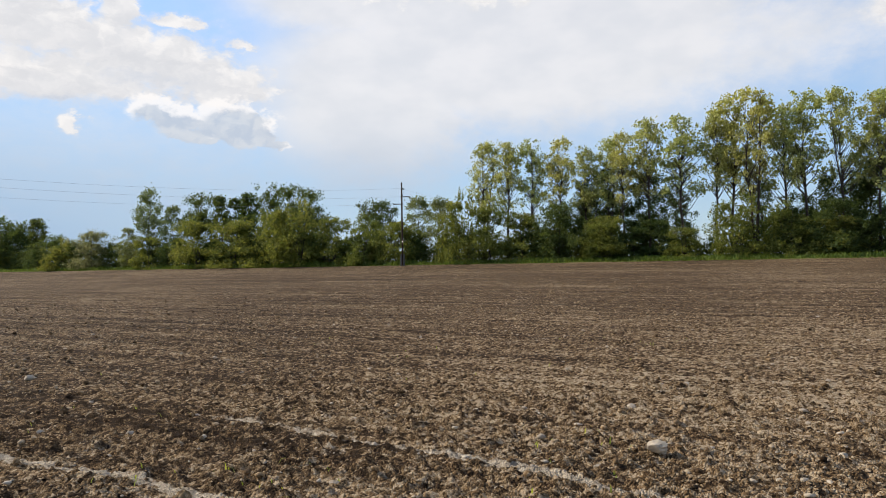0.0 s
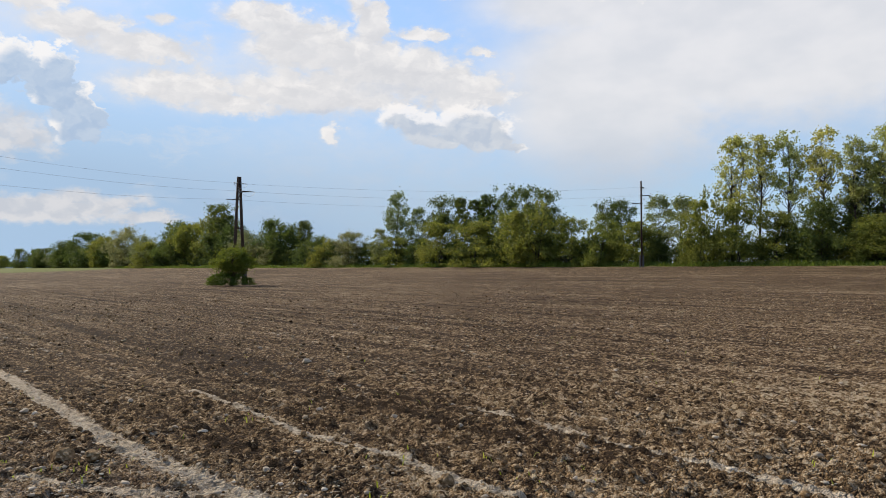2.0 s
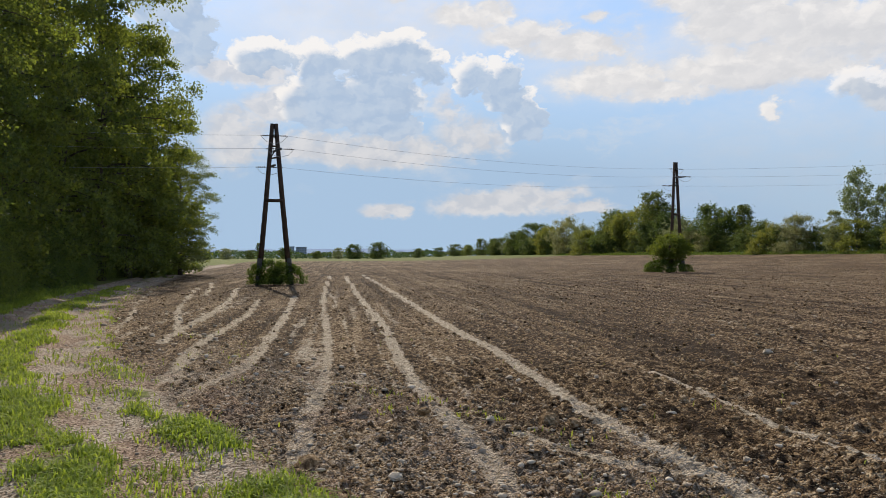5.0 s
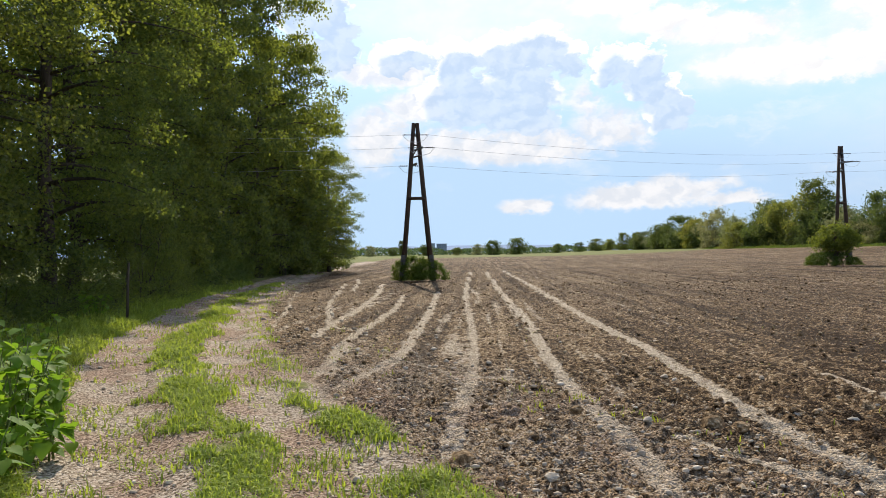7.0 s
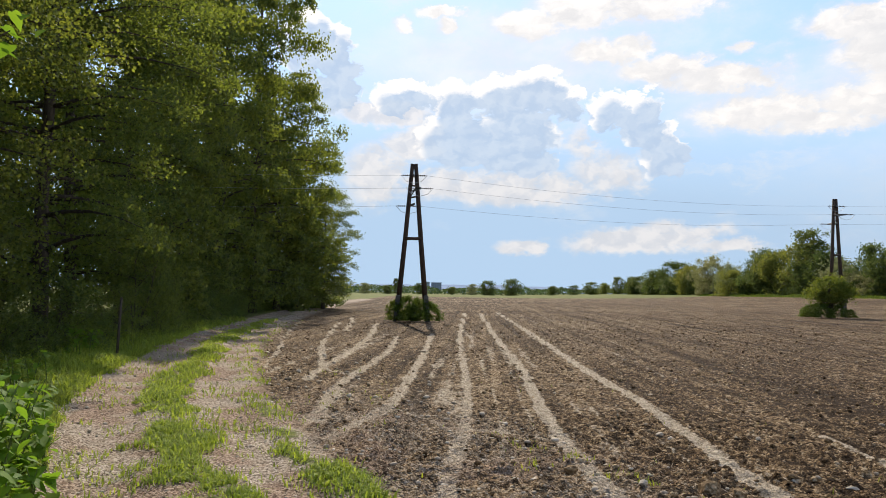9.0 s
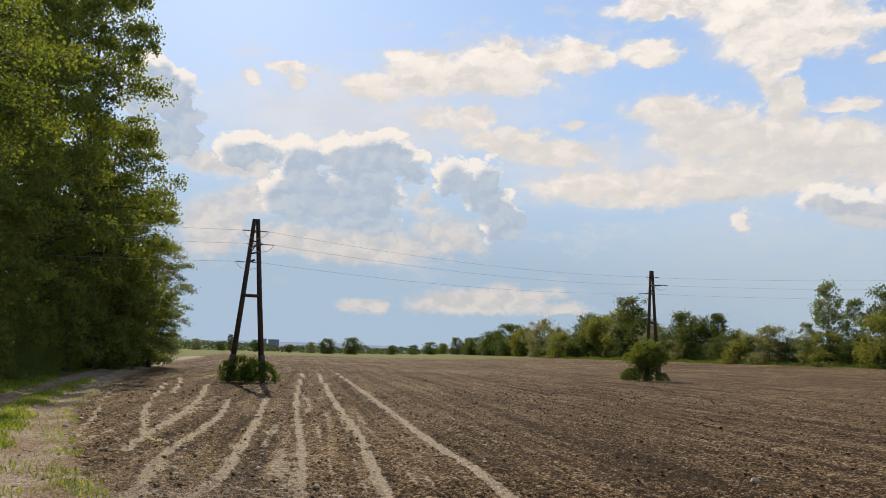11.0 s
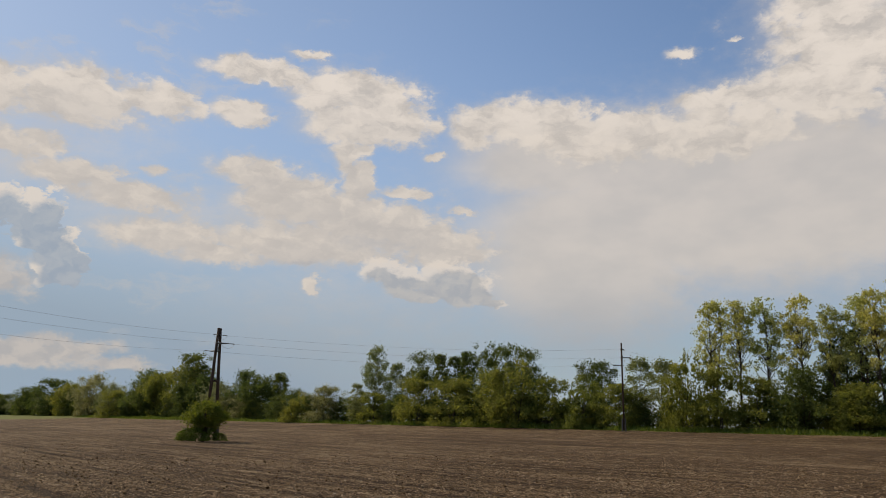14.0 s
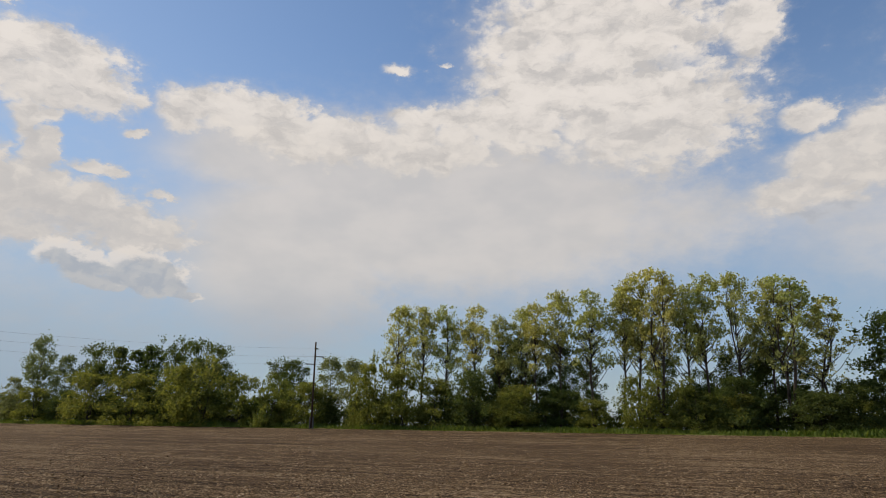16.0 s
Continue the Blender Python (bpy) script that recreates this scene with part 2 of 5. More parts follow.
def heaped(rows, below, edge, body, body_lit, soft_edge, cover):
    """A heaped cloud on top of the sky below: a bright rim towards the sun, a shaded body, a base that fades."""
    heap = smooth_node(W, with_noise(cloud_bank(rows, gentle), 0.6, 0.55), 0.5 - soft_edge, 0.5 + soft_edge)
    inner = smooth_node(W, with_noise(cloud_bank(rows, vec_node(W, "ADD", gentle, (0.45, 0.85, 0.0))), 0.75), 0.30, 0.66)
    lit = mix_node(W, relief, body, body_lit)
    colour = mix_node(W, inner, edge, lit)
    return mix_node(W, math_node(W, "MULTIPLY", heap, cover), below, colour)


whole = heaped(CLOUDS_HEAPED, whole, (9.9, 9.5, 9.1), (4.4, 5.5, 7.1), (5.5, 6.4, 7.6), 0.09, 0.9)
whole = heaped(CLOUDS_DARK, whole, (9.8, 9.4, 9.1), (5.3, 5.8, 6.6), (6.7, 6.9, 7.2), 0.18, 0.85)
back = node(W, "ShaderNodeBackground", whole, 0.1)
W.links.new(back.outputs[0], node(W, "ShaderNodeOutputWorld").inputs[0])

sun_data = bpy.data.lights.new("sun", "SUN")
sun_data.energy, sun_data.angle, sun_data.color = 5.0, radians(0.6), (1.0, 0.91, 0.76)
sun = new("sun", sun_data)
sun.matrix_world = look((0, 0, 50), (50 * math.sin(radians(SUN_YAW)) , -50 * math.cos(radians(SUN_YAW)), 50 - 50 * math.tan(radians(SUN_EL))))

# ---------------------------------------------------------------- materials
def material(name):
    m = bpy.data.materials.new(name)
    m.use_nodes = True
    t = m.node_tree
    t.nodes.clear()
    return m, t


def finish(t, colour, rough=0.9, bump=None, bump_strength=0.5, bump_distance=0.02, spec=0.2, metal=0.0):
    p = t.nodes.new("ShaderNodeBsdfPrincipled")
    for sock, v in (("Base Color", colour), ("Roughness", rough)):
        if isinstance(v, bpy.types.NodeSocket):
            t.links.new(v, p.inputs[sock])
        else:
            p.inputs[sock].default_value = (*v, 1.0) if sock == "Base Color" else v
    p.inputs["Specular IOR Level"].default_value = spec
    p.inputs["Metallic"].default_value = metal
    if bump is not None:
        b = t.nodes.new("ShaderNodeBump")
        b.inputs["Strength"].default_value, b.inputs["Distance"].default_value = bump_strength, bump_distance
        t.links.new(bump, b.inputs["Height"])
        t.links.new(b.outputs[0], p.inputs["Normal"])
    t.links.new(p.outputs[0], node(t, "ShaderNodeOutputMaterial").inputs[0])
    return p


def leaf_material(name, dark, light, glow, through_part=0.45):
    """Leaves that let light through; every leaf differs a little."""
    m, t = material(name)
    geo = t.nodes.new("ShaderNodeNewGeometry")
    info = t.nodes.new("ShaderNodeObjectInfo")
    pos = t.nodes.new("ShaderNodeTexCoord").outputs["Object"]
    patch = noise_node(t, pos, 0.5, 2.0).outputs["Fac"]
    f = math_node(t, "ADD", math_node(t, "MULTIPLY", geo.outputs["Random Per Island"], 0.6), math_node(t, "MULTIPLY", patch, 0.5))
    col = ramp_node(t, f, [(0.1, dark), (0.9, light)])
    tint = ramp_node(t, info.outputs["Random"], [(0.0, (0.85, 0.92, 0.9)), (1.0, (1.12, 1.05, 0.95))])
    col = mix_node(t, 1.0, col, tint, "MULTIPLY")
    d = node(t, "ShaderNodeBsdfPrincipled")
    t.links.new(col, d.inputs["Base Color"])
    d.inputs["Roughness"].default_value = 0.7
    d.inputs["Specular IOR Level"].default_value = 0.18
    tr = node(t, "ShaderNodeBsdfTranslucent", mix_node(t, 1.0, col, glow, "MULTIPLY"))
    mx = node(t, "ShaderNodeMixShader", through_part, d.outputs[0], tr.outputs[0])
    t.links.new(mx.outputs[0], node(t, "ShaderNodeOutputMaterial").inputs[0])
    return m


leaf_wood = leaf_material("leaf_wood", (0.046, 0.070, 0.043), (0.116, 0.150, 0.064), (2.9, 2.55, 0.6), 0.5)
leaf_airy = leaf_material("leaf_airy", (0.20, 0.205, 0.068), (0.53, 0.52, 0.21), (1.3, 1.3, 0.85), 0.52)
leaf_dark = leaf_material("leaf_dark", (0.038, 0.060, 0.020), (0.112, 0.140, 0.042), (1.7, 1.6, 1.0))
leaf_bush = leaf_material("leaf_bush", (0.066, 0.092, 0.022), (0.235, 0.245, 0.066), (1.6, 1.5, 0.9), 0.5)
leaf_shrub = leaf_material("leaf_shrub", (0.045, 0.075, 0.018), (0.14, 0.18, 0.036), (1.9, 1.7, 0.9), 0.45)
leaf_blossom = leaf_material("leaf_blossom", (0.11, 0.125, 0.05), (0.33, 0.32, 0.16), (1.2, 1.2, 1.0))
leaf_vine = leaf_material("leaf_vine", (0.035, 0.068, 0.013), (0.115, 0.165, 0.028), (2.0, 1.8, 0.9), 0.4)
leaf_weed = leaf_material("leaf_weed", (0.055, 0.10, 0.02), (0.15, 0.20, 0.042), (1.6, 1.5, 0.9), 0.4)
leaf_pale = leaf_material("leaf_pale", (0.11, 0.14, 0.06), (0.24, 0.26, 0.12), (1.4, 1.4, 1.1))
leaf_far = leaf_material("leaf_far", (0.035, 0.06, 0.03), (0.08, 0.11, 0.045), (1.4, 1.4, 1.1))
grass_blade = leaf_material("grass_blade", (0.14, 0.185, 0.028), (0.36, 0.405, 0.075), (1.65, 1.6, 0.8))

bark, t = material("bark")
pos = t.nodes.new("ShaderNodeTexCoord").outputs["Object"]
n = noise_node(t, vec_node(t, "MULTIPLY", pos, (6.0, 6.0, 1.2)), 2.0, 6.0, 0.65).outputs["Fac"]
finish(t, ramp_node(t, n, [(0.3, (0.035, 0.027, 0.02)), (0.7, (0.11, 0.088, 0.066))]), 0.95, n, 0.8, 0.03)

tarred, t = material("tarred_wood")
pos = t.nodes.new("ShaderNodeTexCoord").outputs["Object"]
n = noise_node(t, vec_node(t, "MULTIPLY", pos, (9.0, 9.0, 0.8)), 3.0, 6.0, 0.6).outputs["Fac"]
finish(t, ramp_node(t, n, [(0.3, (0.030, 0.020, 0.014)), (0.75, (0.105, 0.068, 0.047))]), 0.85, n, 0.5, 0.02)

concrete, t = material("concrete")
pos = t.nodes.new("ShaderNodeTexCoord").outputs["Object"]
n = noise_node(t, pos, 5.0, 6.0, 0.6).outputs["Fac"]
finish(t, ramp_node(t, n, [(0.3, (0.06, 0.055, 0.05)), (0.75, (0.17, 0.16, 0.145))]), 0.95, n, 0.4, 0.02)

steel, t = material("galvanised_steel")
pos = t.nodes.new("ShaderNodeTexCoord").outputs["Object"]
n = noise_node(t, pos, 8.0, 4.0).outputs["Fac"]
finish(t, ramp_node(t, n, [(0.3, (0.10, 0.10, 0.10)), (0.7, (0.22, 0.22, 0.22))]), 0.6, None, spec=0.4, metal=0.6)

cable, t = material("cable")
finish(t, (0.34, 0.35, 0.37), 0.5, None, spec=0.4, metal=0.3)

porcelain, t = material("brown_porcelain")
finish(t, (0.05, 0.03, 0.022), 0.55, None, spec=0.2)

stone_mat, t = material("field_stone")
info = t.nodes.new("ShaderNodeObjectInfo")
geo = t.nodes.new("ShaderNodeNewGeometry")
pos = t.nodes.new("ShaderNodeTexCoord").outputs["Object"]
n = noise_node(t, pos, 14.0, 6.0, 0.6).outputs["Fac"]
c = ramp_node(t, math_node(t, "ADD", math_node(t, "MULTIPLY", n, 0.5), math_node(t, "MULTIPLY", geo.outputs["Random Per Island"], 0.5)), [(0.2, (0.27, 0.21, 0.15)), (0.55, (0.44, 0.36, 0.265)), (0.85, (0.62, 0.53, 0.42))])
finish(t, c, 0.85, n, 0.4, 0.01)

SOIL_DARK, SOIL_MID, SOIL_DRY = (0.038, 0.0225, 0.0115), (0.150, 0.093, 0.046), (0.308, 0.207, 0.112)
SOIL_PALE = (0.47, 0.36, 0.235)


def crumbs(t, pos, scale):
    """Rounded crumbs: a shade of their own for each, and their relief."""
    v = t.nodes.new("ShaderNodeTexVoronoi")
    t.links.new(pos, v.inputs["Vector"])
    v.inputs["Scale"].default_value = scale
    shade = node(t, "ShaderNodeSeparateColor", v.outputs["Color"]).outputs[0]
    return shade, math_node(t, "SUBTRACT", 0.8, v.outputs["Distance"])


def soil_colour(t, pos):
    big = noise_node(t, vec_node(t, "MULTIPLY", pos, (0.07, 0.07, 0.07)), 1.0, 4.0, 0.6).outputs["Fac"]
    mid = noise_node(t, pos, 1.3, 5.0, 0.6).outputs["Fac"]
    tiny = noise_node(t, pos, 17.0, 6.0, 0.68).outputs["Fac"]
    wobbly = vec_node(t, "ADD", pos, vec_node(t, "MULTIPLY", noise_node(t, pos, 14.0, 3.0).outputs["Color"], (0.03, 0.03, 0.03)))
    s1, h1 = crumbs(t, wobbly, 62.0)
    s2, h2 = crumbs(t, wobbly, 18.0)
    f = math_node(t, "ADD", math_node(t, "MULTIPLY", math_node(t, "SUBTRACT", big, 0.5), 0.5), math_node(t, "MULTIPLY", math_node(t, "SUBTRACT", mid, 0.5), 0.25))
    f = math_node(t, "ADD", f, math_node(t, "MULTIPLY", math_node(t, "SUBTRACT", tiny, 0.5), 1.7))
    f = math_node(t, "ADD", f, math_node(t, "MULTIPLY", math_node(t, "SUBTRACT", s1, 0.5), 0.32))
    f = math_node(t, "ADD", f, math_node(t, "MULTIPLY", math_node(t, "SUBTRACT", s2, 0.5), 0.5))
    relief = math_node(t, "ADD", math_node(t, "MULTIPLY", h1, 0.6), math_node(t, "ADD", math_node(t, "MULTIPLY", h2, 0.6), math_node(t, "MULTIPLY", tiny, 0.5)))
    return math_node(t, "ADD", f, 0.5), mid, tiny, relief


clod_mat, t = material("soil_clod")
pos = t.nodes.new("ShaderNodeTexCoord").outputs["Object"]
geo = t.nodes.new("ShaderNodeNewGeometry")
f, mid, tiny, relief = soil_colour(t, pos)
f = math_node(t, "ADD", math_node(t, "MULTIPLY", f, 0.6), math_node(t, "MULTIPLY", geo.outputs["Random Per Island"], 0.5))
finish(t, ramp_node(t, f, [(0.20, SOIL_DARK), (0.48, SOIL_MID), (0.70, SOIL_DRY), (0.84, SOIL_PALE)]), 0.97, tiny, 0.8, 0.02, 0.1)

ground_mat, t = material("ground_soil")
pos = t.nodes.new("ShaderNodeTexCoord").outputs["Object"]


def attribute(tree, name):
    a = tree.nodes.new("ShaderNodeAttribute")
    a.attribute_name = name
    return a.outputs["Fac"]


f, mid, tiny, relief = soil_colour(t, pos)
# harrow rows run along the field
turned = vec_node(t, "MULTIPLY", pos, (1.0, 1.0, 0.0))
along = vec_node(t, "DOT_PRODUCT", turned, (-0.866, 0.5, 0.0))
across = vec_node(t, "DOT_PRODUCT", turned, (0.5, 0.866, 0.0))
rows_at = node(t, "ShaderNodeCombineXYZ", math_node(t, "MULTIPLY", along, 0.10), math_node(t, "MULTIPLY", across, 2.4), 0.0).outputs[0]
rows_n = noise_node(t, rows_at, 1.0, 5.0, 0.6).outputs["Fac"]
rows_wide = noise_node(t, node(t, "ShaderNodeCombineXYZ", math_node(t, "MULTIPLY", along, 0.02), math_node(t, "MULTIPLY", across, 0.5), 3.0).outputs[0], 1.0, 4.0, 0.6).outputs["Fac"]
f = math_node(t, "ADD", f, math_node(t, "ADD", math_node(t, "MULTIPLY", math_node(t, "SUBTRACT", rows_n, 0.5), 0.95), math_node(t, "MULTIPLY", math_node(t, "SUBTRACT", rows_wide, 0.5), 0.4)))
lump = noise_node(t, pos, 4.5, 5.0, 0.75).outputs["Fac"]
# soil drier at one headland end; across the field its colour carries clods' self-shade
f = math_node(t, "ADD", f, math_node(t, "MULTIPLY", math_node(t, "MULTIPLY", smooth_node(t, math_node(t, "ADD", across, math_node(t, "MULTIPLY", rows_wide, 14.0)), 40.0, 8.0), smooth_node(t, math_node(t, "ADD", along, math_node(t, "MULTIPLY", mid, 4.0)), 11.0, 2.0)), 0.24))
furrow = noise_node(t, node(t, "ShaderNodeCombineXYZ", math_node(t, "MULTIPLY", along, 0.035), math_node(t, "MULTIPLY", across, 1.3), 7.0).outputs[0], 1.0, 3.0, 0.55).outputs["Fac"]
f = math_node(t, "SUBTRACT", f, math_node(t, "MULTIPLY", smooth_node(t, furrow, 0.56, 0.66), 0.22))
# darkens further along the field, painting in the shaded sides of backlit clods
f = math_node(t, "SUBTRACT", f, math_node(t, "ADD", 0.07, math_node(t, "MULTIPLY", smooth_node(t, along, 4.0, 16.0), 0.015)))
f = math_node(t, "ADD", f, math_node(t, "MULTIPLY", math_node(t, "SUBTRACT", lump, 0.5), 0.3))
soil = ramp_node(t, f, [(0.28, SOIL_DARK), (0.5, SOIL_MID), (0.70, SOIL_DRY), (0.86, SOIL_PALE)])
dry = ramp_node(t, tiny, [(0.32, (0.20, 0.155, 0.105)), (0.5, (0.46, 0.37, 0.265)), (0.68, (0.64, 0.54, 0.41))])
trk = attribute(t, "track")
trk_edge = smooth_node(t, math_node(t, "ADD", trk, math_node(t, "ADD", math_node(t, "MULTIPLY", math_node(t, "SUBTRACT", mid, 0.5), 1.3), math_node(t, "MULTIPLY", math_node(t, "SUBTRACT", math_node(t, "ADD", math_node(t, "MULTIPLY", tiny, 0.6), math_node(t, "MULTIPLY", noise_node(t, pos, 9.0, 4.0, 0.7).outputs["Fac"], 0.4)), 0.5), 2.0))), 0.18, 0.58)
soil = mix_node(t, trk_edge, soil, dry)
litter = smooth_node(t, math_node(t, "ADD", mid, math_node(t, "MULTIPLY", math_node(t, "SUBTRACT", noise_node(t, pos, 0.7, 4.0).outputs["Fac"], 0.5), 1.2)), 0.42, 0.62)
g_shade, g_high = crumbs(t, pos, 55.0)
g_f = math_node(t, "ADD", math_node(t, "MULTIPLY", g_shade, 0.6), math_node(t, "MULTIPLY", tiny, 0.45))
gravel = mix_node(t, litter, ramp_node(t, g_f, [(0.25, (0.105, 0.075, 0.05)), (0.5, (0.31, 0.24, 0.17)), (0.8, (0.56, 0.47, 0.37))]), ramp_node(t, g_f, [(0.25, (0.075, 0.046, 0.03)), (0.5, (0.25, 0.165, 0.11)), (0.8, (0.46, 0.34, 0.25))]))
head = math_node(t, "MULTIPLY", attribute(t, "headland"), smooth_node(t, math_node(t, "ADD", tiny, mid), 0.8, 1.15))
soil = mix_node(t, math_node(t, "MULTIPLY", head, 0.75), soil, gravel)
soil = mix_node(t, attribute(t, "path"), soil, gravel)
turf = ramp_node(t, noise_node(t, pos, 9.0, 6.0, 0.7).outputs["Fac"], [(0.35, (0.075, 0.085, 0.02)), (0.65, (0.20, 0.21, 0.055))])
grs = attribute(t, "grass")
grs = smooth_node(t, math_node(t, "ADD", grs, math_node(t, "MULTIPLY", math_node(t, "SUBTRACT", noise_node(t, pos, 3.0, 6.0, 0.7).outputs["Fac"], 0.5), 1.5)), 0.62, 0.98)
soil = mix_node(t, grs, soil, turf)
relief = math_node(t, "ADD", relief, math_node(t, "ADD", math_node(t, "MULTIPLY", mid, 0.6), math_node(t, "MULTIPLY", rows_n, 0.6)))
relief = mix_node(t, math_node(t, "MAXIMUM", attribute(t, "path"), attribute(t, "grass")), relief, math_node(t, "ADD", math_node(t, "MULTIPLY", g_high, 0.2), math_node(t, "MULTIPLY", tiny, 0.8)))
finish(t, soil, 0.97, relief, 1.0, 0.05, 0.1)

# ---------------------------------------------------------------- mesh helpers
def mesh_of(name, verts, faces, mat, smooth=False):
    me = bpy.data.meshes.new(name)
    verts = np.asarray(verts, np.float32)
    if isinstance(faces, np.ndarray):
        k = faces.shape[1]
        me.vertices.add(len(verts))
        me.vertices.foreach_set("co", verts.ravel())
        me.loops.add(faces.size)
        me.loops.foreach_set("vertex_index", faces.astype(np.int32).ravel())
        me.polygons.add(len(faces))
        me.polygons.foreach_set("loop_start", np.arange(0, faces.size, k, dtype=np.int32))
        me.polygons.foreach_set("loop_total", np.full(len(faces), k, np.int32))
        me.update(calc_edges=True)
    else:
        me.from_pydata([tuple(map(float, v)) for v in verts], [], faces)
    if smooth:
        me.polygons.foreach_set("use_smooth", np.ones(len(me.polygons), bool))
    me.materials.append(mat)
    return me


def part(name, me, parent, label=""):
    ob = new(name, me)
    ob.parent = parent
    if label:
        ob["label"] = label
    return ob


class Shape:
    """Collects tubes, boxes and lumps into one mesh."""

    def __init__(self):
        self.v, self.f = [], []

    def add(self, verts, faces):
        k = len(self.v)
        self.v += [tuple(p) for p in verts]
        self.f += [tuple(k + i for i in q) for q in faces]

    def tube(self, pts, radii, sides=6):
        pts = [Vector(p) for p in pts]
        radii = [float(r) for r in radii]
        rings, up = [], Vector((0.31, 0.17, 0.93))
        for i, p in enumerate(pts):
            d = (pts[min(i + 1, len(pts) - 1)] - pts[max(i - 1, 0)]).normalized()
            s = d.cross(up if abs(d.dot(up)) < 0.97 else Vector((1, 0, 0))).normalized()
            w = d.cross(s)
            rings.append([p + radii[i] * (math.cos(a) * s + math.sin(a) * w) for a in (2 * math.pi * j / sides for j in range(sides))])
        n = len(rings)
        faces = [(i * sides + j, i * sides + (j + 1) % sides, (i + 1) * sides + (j + 1) % sides, (i + 1) * sides + j) for i in range(n - 1) for j in range(sides)]
        faces += [tuple(range(sides))[::-1], tuple((n - 1) * sides + j for j in range(sides))]
        self.add([p for r in rings for p in r], faces)

    def box(self, m, sx, sy, sz, bevel=0.0):
        bm = bmesh.new()
        bmesh.ops.create_cube(bm, size=1.0, matrix=m @ Matrix.Diagonal((sx, sy, sz, 1)))
        if bevel:
            bmesh.ops.bevel(bm, geom=bm.edges[:], offset=bevel, segments=1, affect="EDGES")
        bm.verts.index_update()
        self.add([v.co for v in bm.verts], [[v.index for v in f.verts] for f in bm.faces])
        bm.free()

    def mesh(self, name, mat, smooth=False):
        return mesh_of(name, self.v, self.f, mat, smooth)


# ---------------------------------------------------------------- lie of the land
ROW_DIR = np.array([-0.866, 0.5])      # along the field
FAR_DIR = np.array([0.5, 0.866])       # across it, to the wooded edge
FIELD_WIDTH = 74.0


def sstep(v, lo, hi):
    u = np.clip((v - lo) / (hi - lo), 0, 1)
    return u * u * (3 - 2 * u)


def land(x, y):
    """Height of the land without clods: flat by the track, rising to the wooded edge."""
    b = np.asarray(x) * FAR_DIR[0] + np.asarray(y) * FAR_DIR[1]
    return 1.55 * np.clip(b / 74.0, 0, 1.05) ** 2.7


def field_point(a, b):
    p = a * ROW_DIR + b * FAR_DIR
    return float(p[0]), float(p[1])


def hash01(i, j, seed):
    n = (i.astype(np.int64) * 374761393 + j.astype(np.int64) * 668265263 + seed * 982451653) & 0xFFFFFFFF
    n = ((n ^ (n >> 13)) * 1274126177) & 0xFFFFFFFF
    return ((n ^ (n >> 16)) & 0xFFFF) / 65535.0


def vnoise(x, y, seed=0):
    i, j = np.floor(x), np.floor(y)
    u, v = x - i, y - j
    u, v = u * u * (3 - 2 * u), v * v * (3 - 2 * v)
    a, b = hash01(i, j, seed), hash01(i + 1, j, seed)
    c, d = hash01(i, j + 1, seed), hash01(i + 1, j + 1, seed)
    return a + (b - a) * u + (c - a) * v + (a - b - c + d) * u * v


def line_distance(x, y, pts):
    """Distance to a polyline and on which side of it (plus: its left)."""
    best, side = np.full(x.shape, 1e9), np.zeros(x.shape)
    for (ax, ay), (bx, by) in zip(pts, pts[1:]):
        dx, dy = bx - ax, by - ay
        u = np.clip(((x - ax) * dx + (y - ay) * dy) / (dx * dx + dy * dy), 0, 1)
        d = np.hypot(x - ax - u * dx, y - ay - u * dy)
        s = np.sign(dx * (y - ay) - dy * (x - ax))
        side = np.where(d < best, s, side)
        best = np.minimum(best, d)
    return best, side


def eased(pts, n=6):
    """A smooth line through a few points."""
    P = [Vector(p) for p in pts]
    P = [P[0] * 2 - P[1]] + P + [P[-1] * 2 - P[-2]]
    out = []
    for k in range(1, len(P) - 2):
        p0, p1, p2, p3 = P[k - 1:k + 3]
        for i in range(n):
            t = i / n
            out.append(0.5 * ((2 * p1) + (p2 - p0) * t + (2 * p0 - 5 * p1 + 4 * p2 - p3) * t * t + (3 * p1 - p0 - 3 * p2 + p3) * t ** 3))
    return [tuple(p) for p in out + [P[-2]]]


# farm track: its grassy middle
TRACK_MIDDLE = eased([(14, -2.2), (6, -0.6), (0, 0.15), (-3.0, 0.55), (-5.14, 0.74), (-7.56, 0.91), (-9.53, 1.04), (-11.5, 1.24), (-13.7, 1.57), (-18.7, 2.78), (-28.4, 5.7), (-53, 15.2), (-90, 31), (-140, 55)])
